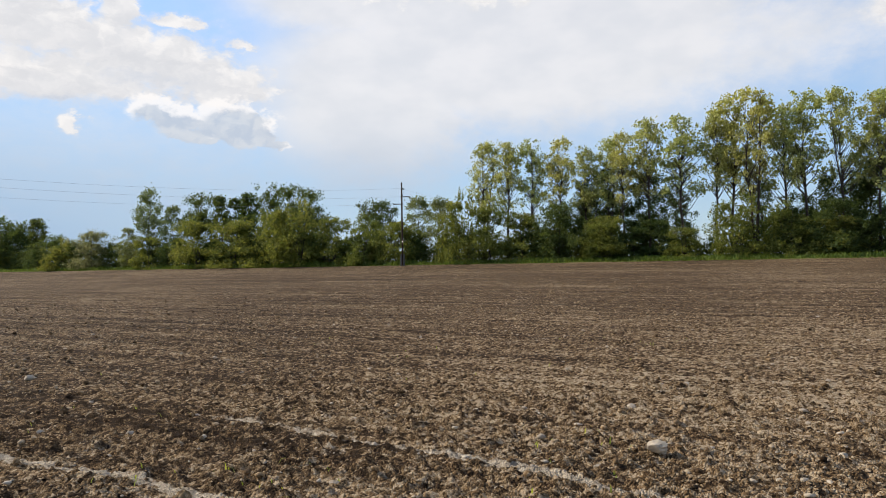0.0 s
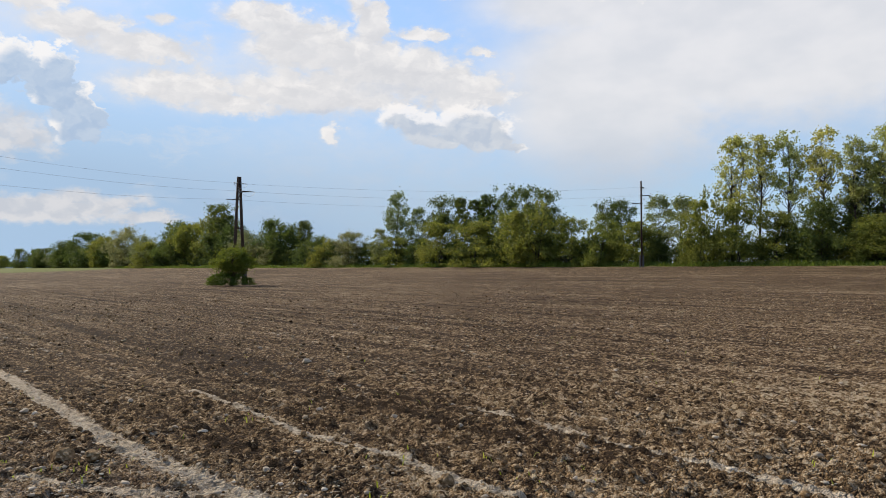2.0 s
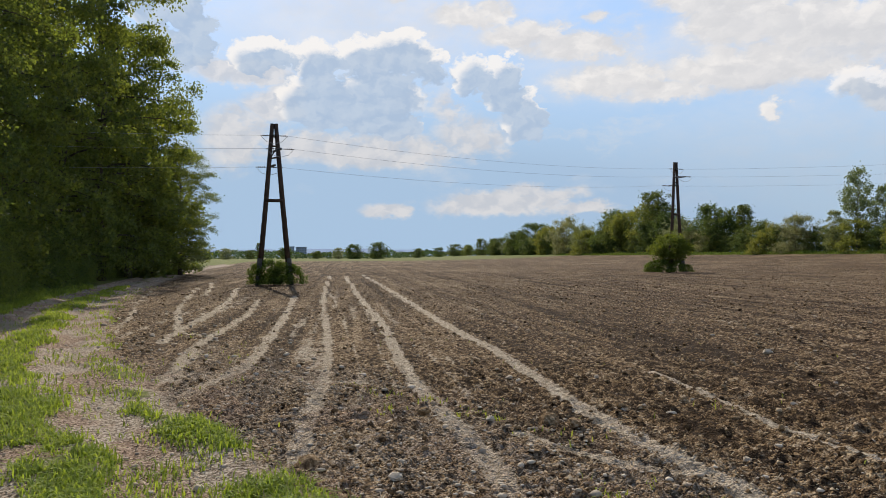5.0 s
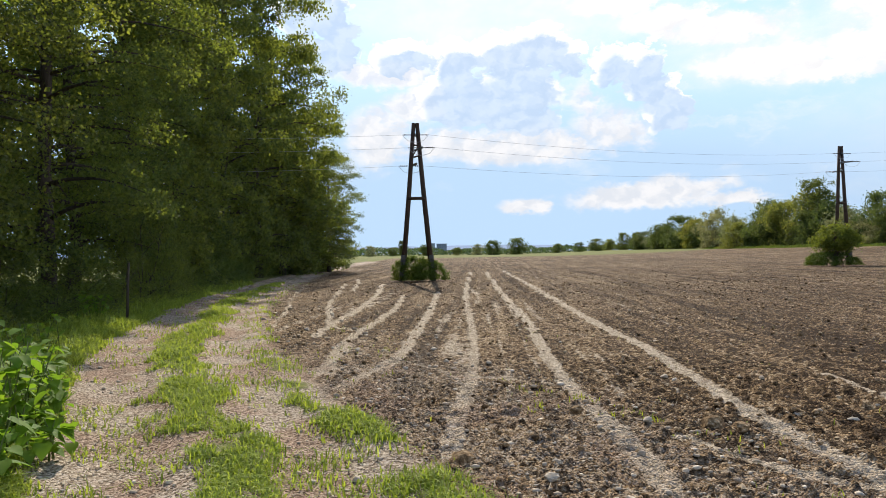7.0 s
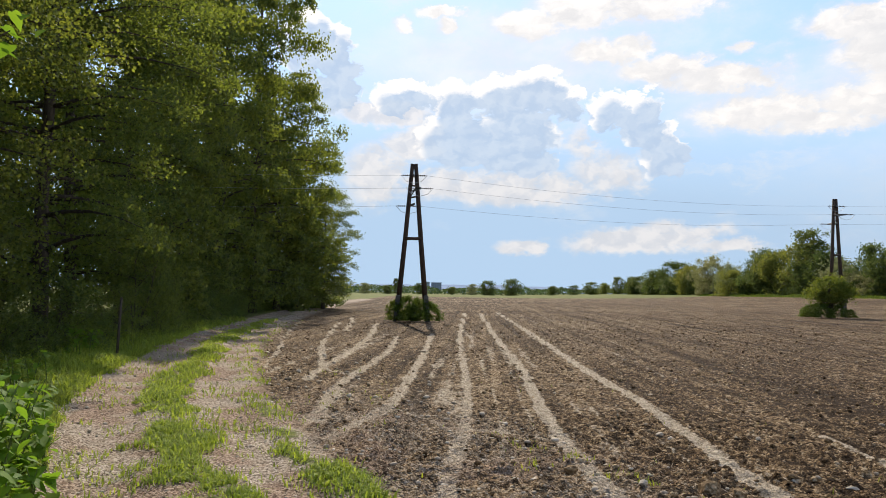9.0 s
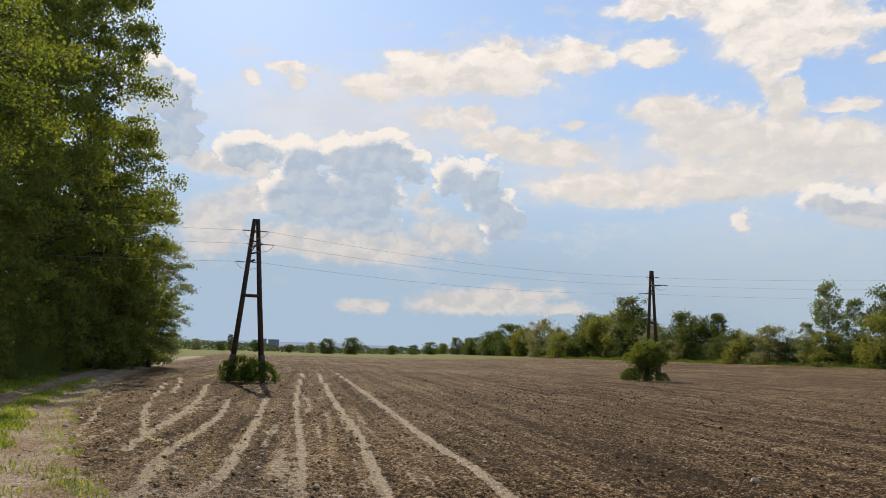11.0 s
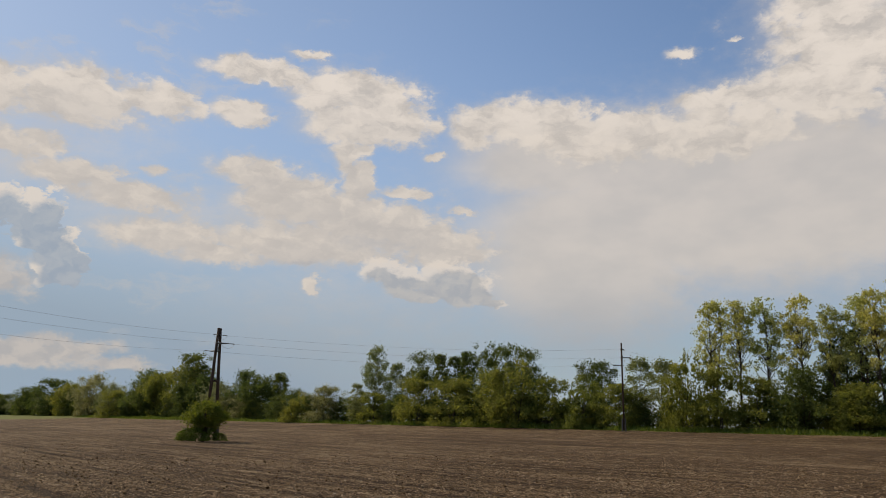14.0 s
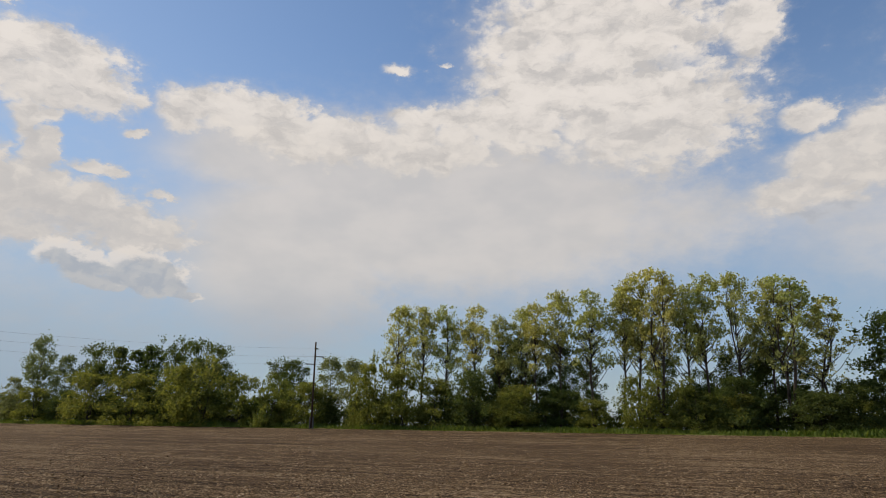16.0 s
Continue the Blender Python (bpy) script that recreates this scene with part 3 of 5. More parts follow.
# wheel marks in the tilled soil: points, width, strength
WHEELS = [
    ([(-5.2, 2.2), (-6.08, 2.69), (-7.08, 3.31), (-8.18, 4.02), (-10.94, 5.61), (-15.55, 8.1), (-27.2, 14.4), (-60, 33)], 0.19, 0.9),
    ([(-3.0, 2.62), (-3.76, 2.96), (-4.33, 3.28), (-5.48, 3.88), (-7.04, 4.64), (-9.56, 6.04), (-14.6, 8.99), (-26.1, 15.3), (-60, 34.3)], 0.22, 1.0),
    ([(-1.4, 3.45), (-2.72, 4.02), (-3.61, 4.44), (-4.5, 4.86), (-5.57, 5.43), (-7.21, 6.45), (-9.65, 7.89), (-13.6, 9.96), (-24.9, 16.4), (-54, 32.6)], 0.22, 1.0),
    ([(-0.3, 4.2), (-1.2, 4.75), (-2.06, 5.2), (-2.54, 5.51), (-3.07, 5.72), (-3.77, 6.08), (-4.58, 6.63), (-5.44, 7.28), (-6.27, 7.72)], 0.14, 0.9),
    ([(1.6, 4.6), (0.9, 5.14), (0.35, 5.66), (-0.89, 6.55), (-1.75, 7.18), (-2.57, 7.63)], 0.13, 0.7),
    ([(-8.2, 2.4), (-8.84, 2.86), (-9.6, 3.47), (-10.62, 4.19), (-12.8, 5.41), (-17.8, 8.16), (-26.2, 12.6)], 0.21, 1.0),
    ([(-9.0, 2.3), (-9.55, 2.66), (-11.37, 3.45), (-13.67, 4.58), (-15.4, 5.63), (-19.4, 7.9), (-25.5, 10.8)], 0.21, 1.0),
    ([(-13.6, 3.8), (-15.1, 4.47), (-19.3, 6.73), (-26.3, 10.1), (-35.6, 14.1)], 0.23, 1.0),
    ([(-14.0, 4.75), (-15.6, 4.75), (-18.2, 5.58), (-23.2, 7.25), (-37.2, 12.7)], 0.18, 0.85),
    ([(-9.9, 3.95), (-9.09, 3.97), (-8.28, 3.92), (-7.81, 4.39)], 0.13, 0.6),
    ([(-4.9, 4.06), (-4.26, 4.02), (-3.75, 4.08), (-3.0, 4.25)], 0.13, 0.75),
    ([(-16, 3.6), (-20.9, 5.23), (-27.2, 7.14), (-39, 11.2)], 0.17, 0.6),
    ([(-29, 10.1), (-36, 12.9), (-44.8, 16.3)], 0.2, 0.8),
    ([(-6.6, 3.55), (-9.0, 5.0), (-16, 8.8), (-40, 21.6)], 0.07, 0.5),
    ([(-10.4, 9.67), (-16.5, 13.4), (-28.7, 19.9), (-60, 37.5)], 0.10, 0.36),
    ([(-13, 12.2), (-26, 19.8), (-70, 45)], 0.10, 0.3),
    ([(-15, 15.5), (-30, 24.2), (-80, 53)], 0.10, 0.28),
]

angles = np.radians(np.concatenate([np.arange(-50, -34, 1.5), np.arange(-34, 98, 0.265), np.arange(98, 310, 4.0)]))
radii = np.concatenate([[0.6, 1.4, 2.2, 2.9], np.exp(np.arange(np.log(3.5), np.log(4.25), 0.012)), np.exp(np.arange(np.log(4.26), np.log(11), 0.0040)), np.exp(np.arange(np.log(11.05), np.log(62), 0.0095)), np.exp(np.arange(np.log(62.6), np.log(4400), 0.06))])
RR, AA = np.meshgrid(radii, angles, indexing="ij")
gx, gy = -RR * np.sin(AA), RR * np.cos(AA)
gb = gx * FAR_DIR[0] + gy * FAR_DIR[1]
ga = gx * ROW_DIR[0] + gy * ROW_DIR[1]
gz = land(gx, gy)
near = RR < 66
trk = np.zeros_like(gx)
fade = 1 - sstep(RR, 45, 64)
for pts, wide, k in WHEELS:
    d, _ = line_distance(gx[near], gy[near], eased(pts))
    trk[near] = np.maximum(trk[near], k * (1 - sstep(d * (1 + 0.5 * (vnoise(gx[near] * 3.1, gy[near] * 3.1, 44) - 0.5)), wide * 0.22, wide * 0.62)))
trk[near] *= 0.68 + 0.4 * sstep(vnoise(gx[near] * 0.55, gy[near] * 0.55, 46), 0.2, 0.6)
trk = np.minimum(trk, 1)
# fine drag lines beside the wheel marks
drag = sstep(vnoise(ga * 0.10, gb * 9.5, 47), 0.66, 0.88) * sstep(vnoise(ga * 0.3, gb * 2.0, 48), 0.25, 0.6) * sstep(ga, 5, 9) * (1 - sstep(gb, 1.4, 2.8)) * (1 - sstep(RR, 26, 40))
trk = np.maximum(trk, 0.42 * drag)
d, side = line_distance(gx, gy, TRACK_MIDDLE)
off = np.where(side < 0, d, -d)            # plus: towards the field
wob = (vnoise(gx * 0.8, gy * 0.8, 3) - 0.5) * 0.5 + (vnoise(gx * 3, gy * 3, 4) - 0.5) * 0.25
field = sstep(off + wob * 0.7, 1.10, 1.60) * (1 - sstep(gb + (vnoise(ga * 0.15, gb * 0.15, 5) - 0.5) * 1.2, FIELD_WIDTH - 0.5, FIELD_WIDTH + 0.5)) * (1 - sstep(ga, 225, 240)) * (1 - sstep(-ga, 140, 150))
path = (1 - field) * (1 - sstep(np.abs(off + 0.05), 1.25, 1.7))
grass = (1 - field) * sstep(np.abs(off), 1.1, 1.5) + (1 - sstep(np.abs(off + wob * 1.2), 0.16, 0.52)) * 0.9 * (0.72 + 0.28 * sstep(vnoise(gx * 1.7, gy * 1.7, 9), 0.3, 0.6))
strip = (1 - sstep(np.abs(off - 1.10 + wob * 0.5), 0.10, 0.36)) * 0.9
grass = np.clip(np.maximum(grass, strip * sstep(vnoise(gx * 1.3, gy * 1.3, 8), 0.3, 0.6) * (1 - 0.6 * sstep(-gx, 9, 13))), 0, 1)
field = field * (1 - strip * 0.6)
# clods and crumbs
def clods(x, y, cell, seed):
    """Rounded lumps of uneven height, one to a cell."""
    i, j = np.floor(x / cell), np.floor(y / cell)
    best = np.zeros(x.shape)
    for di in (-1, 0, 1):
        for dj in (-1, 0, 1):
            ci, cj = i + di, j + dj
            px, py = ci + hash01(ci, cj, seed), cj + hash01(ci, cj, seed + 1)
            size = 0.28 + 0.5 * hash01(ci, cj, seed + 2)
            q = 1 - ((x / cell - px) ** 2 + (y / cell - py) ** 2) / (size * size)
            best = np.maximum(best, np.sqrt(np.maximum(q, 0)) * size * (0.25 + hash01(ci, cj, seed + 3)))
    return best


step = RR * np.where(RR < 11, 0.0042, 0.0085)
rough = 0.035 * vnoise(gx / 0.9, gy / 0.9, 11) + 0.022 * vnoise(gx / 0.35, gy / 0.35, 12) * (1 - sstep(step, 0.12, 0.3))
for cell, high, seed, upto in ((0.24, 0.034, 131, 60), (0.11, 0.046, 141, 26), (0.055, 0.048, 151, 11.5)):
    pick = (RR < upto) & (gb > -8)
    n = np.zeros_like(gx)
    px_, py_ = gx[pick], gy[pick]
    wx, wy = (0.7 * cell * (vnoise(px_ * 2.6 / cell, py_ * 2.6 / cell, seed + k_) - 0.5) for k_ in (5, 6))
    n[pick] = clods(px_ + wx, py_ + wy, cell, seed) * (0.55 + 0.9 * vnoise(px_ * 3.4 / cell, py_ * 3.4 / cell, seed + 7))
    rough += high * n * (1 - sstep(RR, upto * 0.7, upto))
rough -= 0.085
ridge = -0.028 + vnoise(ga * 0.25, gb * 5.5, 21) * 0.025 + vnoise(ga * 0.1, gb * 1.6, 22) * 0.03
soft = 1 - 0.4 * trk
rough = rough * sstep(RR, 2.7, 3.6)
ridge = ridge * sstep(RR, 2.7, 3.6)
gz = gz + field * (rough * soft + ridge * soft * (1 - sstep(RR, 30, 60))) - field * trk * 0.012
lug = np.sin((ga * 2 * math.pi) / 0.2 + vnoise(gx, gy, 31) * 3) * 0.014 * trk * sstep(vnoise(gx * 2.2, gy * 2.2, 33), 0.35, 0.7) * (1 - sstep(RR, 12, 20))
gz = gz + lug + path * (vnoise(gx * 9, gy * 9, 41) * 0.006 + vnoise(gx * 1.5, gy * 1.5, 42) * 0.03) - path * 0.05 * (1 - sstep(np.abs(np.abs(off) - 0.68), 0.1, 0.45))
gz = gz + grass * 0.03
nr, na = gx.shape
idx = np.arange(nr * na).reshape(nr, na)
nxt = np.roll(idx, -1, axis=1)
quads = np.stack([idx[:-1], idx[1:], nxt[1:], nxt[:-1]], -1).reshape(-1, 4)
co = np.stack([gx, gy, gz], -1).reshape(-1, 3)
centre = len(co)
co = np.vstack([co, [[0, 0, 0]]])
me = mesh_of("ground", co, quads, ground_mat, smooth=True)
bm = bmesh.new()
bm.from_mesh(me)
bm.verts.ensure_lookup_table()
for j in range(na):
    f = bm.faces.new((bm.verts[centre], bm.verts[j], bm.verts[(j + 1) % na]))
    f.smooth = True
bm.to_mesh(me)
bm.free()
for key, val in (("track", trk * field), ("path", path), ("grass", grass), ("headland", field * (1 - sstep(off, 2.6, 4.6)) * (1 - sstep(RR, 9, 15)))):
    at = me.attributes.new(key, "FLOAT", "POINT")
    at.data.foreach_set("value", np.append(val.reshape(-1), 0.0).astype(np.float32))
tagged(new("ground", me), "brown tilled field with clods, wheel marks and a gravel track", "ground", kind="structure")

# ---------------------------------------------------------------- trees
def leaves_mesh(name, centres, size, mat, rng, droop=0.0, wide=0.62, corners=4):
    """One small folded leaf (four corners) or leaf spray (three) at every centre."""
    n = len(centres)
    d = rng.normal(size=(n, 3))
    d[:, 2] -= droop
    d /= np.linalg.norm(d, axis=1)[:, None]
    s = np.cross(d, rng.normal(size=(n, 3)))
    s /= np.linalg.norm(s, axis=1)[:, None] + 1e-9
    k = (size * rng.uniform(0.6, 1.35, n))[:, None]
    base, tip = centres - d * k * 0.5, centres + d * k * 0.5
    lift = np.cross(d, s) * k * 0.12
    if corners == 4:
        v = [base, centres + s * k * wide * 0.5 + lift, tip, centres - s * k * wide * 0.5 + lift]
    else:
        v = [base, tip + s * k * wide * 0.55, tip - s * k * wide * 0.55 + lift]
    return mesh_of(name, np.stack(v, 1).reshape(-1, 3), np.arange(n * corners).reshape(-1, corners), mat)


def make_tree(name, label, seed, height, radius, clear, clumps, per_clump, clump_r, leaf, mat, shape="round", trunk_r=None, stems=1, corners=3, hollow=0.35, limb_share=0.3, core=0, core_leaf=0.4, boughs=0):
    """A tree or shrub: tapering stems, limbs that reach out to leaf clumps, and the clumps themselves in an uneven crown."""
    rng = np.random.default_rng(seed)
    root = new(name)
    wood = Shape()
    tr = trunk_r or height * 0.012
    lobes = rng.uniform(0.68, 1.22, (5, 7))
    u = rng.uniform(0, 1, clumps) ** (0.8 if shape == "tall" else 1.0)
    ang = rng.uniform(0, 2 * math.pi, clumps)
    if shape == "round":
        prof = np.sin(np.pi * (0.10 + 0.86 * u)) ** 0.65
    elif shape == "tall":
        prof = np.where(u < 0.55, 0.75 + 0.45 * u, 1.0 * np.sqrt(np.clip(1 - ((u - 0.55) / 0.47) ** 2, 0.02, 1)))
    elif shape == "full":
        prof = np.where(u < 0.45, 0.62 + 0.81 * u, 0.985 * np.sqrt(np.clip(1 - ((u - 0.45) / 0.57) ** 2, 0.02, 1)))
    else:
        prof = np.sqrt(np.clip(1 - (u * 0.96) ** 2.2, 0.03, 1))
    lob = lobes[(u * 4.99).astype(int), (ang / (2 * math.pi) * 6.99).astype(int)]
    rho = radius * prof * lob * rng.uniform(hollow, 1, clumps) ** 0.55
    zz = height * (clear + (0.985 - clear) * u)
    tilt = rng.normal(size=2) * 0.03 * height
    C = np.stack([np.cos(ang) * rho + tilt[0] * u, np.sin(ang) * rho + tilt[1] * u, zz + rng.normal(size=clumps) * clump_r * 0.4], 1)
    if boughs:
        # the clumps gather on boughs of uneven reach, with dark gaps between
        k = rng.integers(0, boughs, clumps)
        reach = rng.uniform(0.74, 1.09, boughs)
        spread_ = rng.uniform(0.7, 1.35, boughs) * radius * 0.19
        B = C[:boughs] * np.stack([reach, reach, np.ones(boughs)], 1)
        C = B[k] + rng.normal(size=(clumps, 3)) * spread_[k][:, None] * np.array([1, 1, 0.62])
        C[:, 2] = np.clip(C[:, 2], 0.2, height)
    trunks = []
    for s in range(stems):
        a0 = 2 * math.pi * (s + rng.uniform()) / stems
        spread = radius * 0.4 if stems > 1 else 0.0
        h = height * rng.uniform(0.84, 0.95)
        pts = []
        for k in range(8):
            w = k / 7
            wob = 0.012 * height * (w > 0)
            pts.append((math.cos(a0) * spread * w + tilt[0] * w + rng.normal() * wob, math.sin(a0) * spread * w + tilt[1] * w + rng.normal() * wob, -0.3 + w * (h + 0.3)))
        wood.tube(pts, [tr * (1.35 if k == 0 else 1.0 - 0.9 * (k / 7) ** 1.1) for k in range(8)], 7)
        trunks.append(np.array(pts))
    for c in C[rng.uniform(size=clumps) < limb_share]:
        P = trunks[rng.integers(0, stems)]
        z0 = max(0.25 * c[2], c[2] - np.hypot(c[0], c[1]) * rng.uniform(0.5, 1.1) - 0.04 * height)
        p0 = np.array([np.interp(z0, P[:, 2], P[:, i]) for i in (0, 1, 2)])
        p1 = p0 * 0.45 + c * 0.55 + np.array([0, 0, -0.08 * np.linalg.norm(c - p0)]) + rng.normal(size=3) * 0.05 * np.linalg.norm(c - p0)
        r0 = max(tr * (1 - 0.85 * z0 / height) * 0.42, 0.012)
        wood.tube([p0, p1, c], [r0, r0 * 0.6, r0 * 0.2], 5)
    part("trunk", wood.mesh("trunk", bark, True), root)
    sz = rng.uniform(0.55, 1.3, clumps) * clump_r
    n = clumps * per_clump
    L = np.repeat(C, per_clump, 0) + rng.normal(size=(n, 3)) * np.repeat(sz, per_clump)[:, None] * np.array([0.60, 0.60, 0.54])
    L[:, 2] = np.maximum(L[:, 2], 0.05)
    size_ = np.full(n, leaf)
    if core:
        k = rng.integers(0, clumps, core)
        inner = C[k] * np.array([0.72, 0.72, 0.97]) + rng.normal(size=(core, 3)) * clump_r * 0.6
        L, size_ = np.vstack([L, inner]), np.append(size_, np.full(core, core_leaf))
        L[:, 2] = np.maximum(L[:, 2], 0.05)
    part("crown", leaves_mesh("crown", L, size_, mat, rng, corners=corners), root)
    return tagged(root, label, "shrub" if "shrub" in name else "tree")


def far_height(a, b):
    x, y = field_point(a, b)
    return x, y, float(land(x, y))


def plant(proto, proto_h, proto_r, x, y, z, height, radius, turn, group=""):
    s = height / proto_h
    w = min(max(radius / proto_r, 0.55 * s), 1.35 * s)
    ob = copy_thing(proto, Matrix.Translation((x, y, z)) @ Matrix.Rotation(turn, 4, "Z") @ Matrix.Diagonal((w, w, s, 1)))
    if group:
        ob["group"] = group
    return ob


airy = [make_tree("robinia_tree", "slender airy tree with pale yellow-green spring leaves", 100 + i, 15.0, 2.3, 0.42, 190, 21, 0.38, 0.26, leaf_airy, "tall", limb_share=0.5, hollow=0.12, stems=1 + i % 2, boughs=44) for i in range(5)]
dark = [make_tree("field_tree", "dark green broadleaf tree at the field edge", 200 + i, 12.0, 2.8, 0.04, 170, 48, 0.62, 0.27, leaf_dark, "full", hollow=0.4, boughs=60) for i in range(3)]
fresh = [make_tree("field_tree", "fresh mid-green broadleaf tree at the field edge", 230 + i, 12.0, 2.8, 0.04, 170, 48, 0.62, 0.27, leaf_bush, "full", hollow=0.4, boughs=60) for i in range(2)]
bush = [make_tree("hedge_shrub", "dense fresh green shrub at the field edge", 300 + i, 7.0, 3.0, 0.03, 140, 44, 0.52, 0.23, leaf_bush, "dome", stems=3, trunk_r=0.06, hollow=0.5, boughs=60, core=500, core_leaf=0.4) for i in range(3)]
dusky = [make_tree("hedge_shrub", "dense dark green shrub at the field edge", 330 + i, 7.0, 3.0, 0.03, 120, 40, 0.56, 0.26, leaf_dark, "dome", stems=3, trunk_r=0.06, hollow=0.5, boughs=50, core=500, core_leaf=0.4) for i in range(2)]
slim = [make_tree("slim_tree", "narrow upright green tree at the field edge", 400 + i, 11.0, 1.5, 0.05, 130, 40, 0.42, 0.30, leaf_dark, "full", hollow=0.4) for i in range(2)]
pale = [make_tree("willow_tree", "grey-green loose-crowned tree at the field edge", 450 + i, 12.0, 2.4, 0.07, 130, 40, 0.55, 0.28, leaf_pale, "full", hollow=0.35) for i in range(3)]
broad = [make_tree("field_tree", "broad dark green tree at the field edge", 470 + i, 10.0, 4.6, 0.03, 190, 42, 0.9, 0.40, leaf_dark, "full", hollow=0.45, boughs=60) for i in range(3)]
broad_fresh = [make_tree("field_tree", "broad mid-green tree at the field edge", 480 + i, 10.0, 4.6, 0.03, 190, 42, 0.9, 0.40, leaf_bush, "full", hollow=0.45, boughs=60) for i in range(2)]
broad_pale = [make_tree("blossoming_tree", "broad pale tree in blossom at the field edge", 490 + i, 10.0, 4.6, 0.03, 190, 42, 0.9, 0.38, leaf_blossom, "full", hollow=0.45, boughs=60) for i in range(2)]
WIDE = {"D": broad, "G": broad_fresh, "W": broad_pale}


def kind_of_tree(kind, height, radius):
    """The stock that suits a tree's build: slender or broad."""
    if kind in WIDE and radius / height > 0.36:
        return WIDE[kind], 10.0, 4.6
    return SETS[kind]


SETS = {"A": (airy, 15.0, 2.3), "D": (dark, 12.0, 2.8), "G": (fresh, 12.0, 2.8), "S": (dusky, 7.0, 3.0), "B": (bush, 7.0, 3.0), "P": (slim, 11.0, 1.5), "W": (pale, 12.0, 2.4)}

# along the wooded edge: metres along, metres across, height, half width, kind
EDGE_FAR = [
    (374, 81, 8.6, 6, "D"), (337, 81, 10.5, 7, "D"), (306, 81, 12.8, 7, "D"), (282, 81, 10.5, 6, "G"), (255, 79, 12.7, 6, "W"), (238, 80, 9.5, 5, "W"), (227, 76, 7.7, 5, "B"),
    (213, 81, 12.3, 5.5, "D"), (202, 81, 11.6, 5.4, "G"), (190, 81, 13.0, 5, "G"), (186, 82, 15.8, 5.2, "D"), (176, 81, 10, 4, "D"), (164, 79, 8.2, 4.6, "W"), (155, 81, 10.4, 4.0, "D"),
    (149, 81, 9.0, 3.8, "D"), (143, 82, 10.2, 1.8, "P"), (134, 80, 6.0, 3.0, "D"), (125, 76, 5.8, 2.6, "B"), (116, 76, 6.4, 3.0, "W"),
]
EDGE_MID = [
    (106.4, 76, 6.6, 2.2, "W"), (105, 79, 12.9, 2.6, "W"), (99, 79, 9.9, 2.2, "W"), (96, 81, 12.8, 3.0, "D"), (91, 82, 11.4, 1.5, "P"),
    (87.4, 82, 10.8, 1.5, "P"), (85, 82, 11.5, 1.8, "P"), (79, 81, 12.0, 2.4, "D"), (74.3, 81, 12.7, 2.6, "D"), (70.8, 81, 11.8, 2.2, "D"),
    (89.5, 76, 7.0, 3.6, "B"), (82, 76, 6.8, 3.6, "B"), (74.3, 76, 7.6, 3.8, "B"), (69, 76, 9.0, 4.0, "B"), (63, 76, 6.3, 2.8, "B"), (101, 76, 5.0, 3.0, "B"),
]
EDGE_NEAR = [
    (58.3, 76, 6.7, 2.4, "B"), (60.7, 81, 8.6, 2.0, "D"), (58, 81, 8.2, 2.0, "D"), (52, 79, 8.5, 2.0, "W"), (53, 76, 5.2, 2.6, "B"),
    (49, 79, 8.0, 2.2, "W"), (44, 76, 8.6, 2.4, "B"), (28.8, 81, 10.0, 2.4, "D"), (23, 81, 9.0, 2.4, "D"), (40, 76.5, 6.5, 2.6, "B"),
    (36, 77, 5.6, 2.6, "B"), (31.5, 77, 6.0, 2.6, "D"), (27, 77, 4.6, 2.4, "B"), (18, 77, 3.2, 2.0, "B"), (12.5, 77, 6.4, 2.6, "B"),
    (8, 77, 5.4, 2.4, "B"), (4, 77.5, 5.0, 2.4, "D"),
]
EDGE_TALL = [
    (42, 79, 14.1, 2.0, "A"), (38.9, 79, 14.1, 2.0, "A"), (35.6, 79, 14.0, 1.8, "A"), (32.4, 79, 14.0, 2.0, "A"), (29, 79, 12.7, 1.7, "A"),
    (26.4, 79.5, 13.4, 1.9, "A"), (24.5, 79, 13.9, 1.7, "A"), (22, 79, 14.9, 2.0, "A"), (18.4, 79, 14.8, 2.3, "A"), (15, 79, 15.1, 2.0, "A"),
    (13.6, 80, 16.6, 2.5, "A"), (11.4, 79, 16.4, 2.3, "A"), (8.6, 80, 15.2, 2.0, "A"), (6.8, 79, 16.0, 2.2, "A"), (3.2, 79, 15.6, 1.7, "A"), (0.7, 79.5, 15.0, 2.0, "A"),
]
EDGE_END = [(-0.9, 79, 14.8, 2.6, "A"), (-3.0, 79.5, 12.8, 2.3, "A"), (-9.4, 81, 10.9, 3.4, "D"), (-3, 77, 3.6, 2.2, "D"), (-6.5, 78, 3.0, 2.0, "B"), (-14, 82, 11.5, 3.6, "D"), (-20, 81, 9.5, 3.4, "D"), (-27, 80, 11, 3.2, "D"), (5.2, 81.5, 8.5, 2.2, "D"), (1.5, 81.5, 9.0, 2.2, "D")]
EDGE_UNDER = [(-4.5 + 3.1 * i, 81.5 + (i % 3) * 0.8, 5.6 + 1.3 * ((i * 7) % 3), 2.0, "D") for i in range(13) if not 5 < i < 8]
rng_place = random.Random(5)
for rows_ in (EDGE_FAR, EDGE_MID, EDGE_NEAR, EDGE_TALL, EDGE_END, EDGE_UNDER):
    for a, b, h, r, kind in rows_:
        protos, ph, pr = kind_of_tree(kind, h, r)
        x, y, z = far_height(a, b)
        plant(rng_place.choice(protos), ph, pr, x, y, z, h, r, rng_place.uniform(0, 6.28), "trees along the field edge")

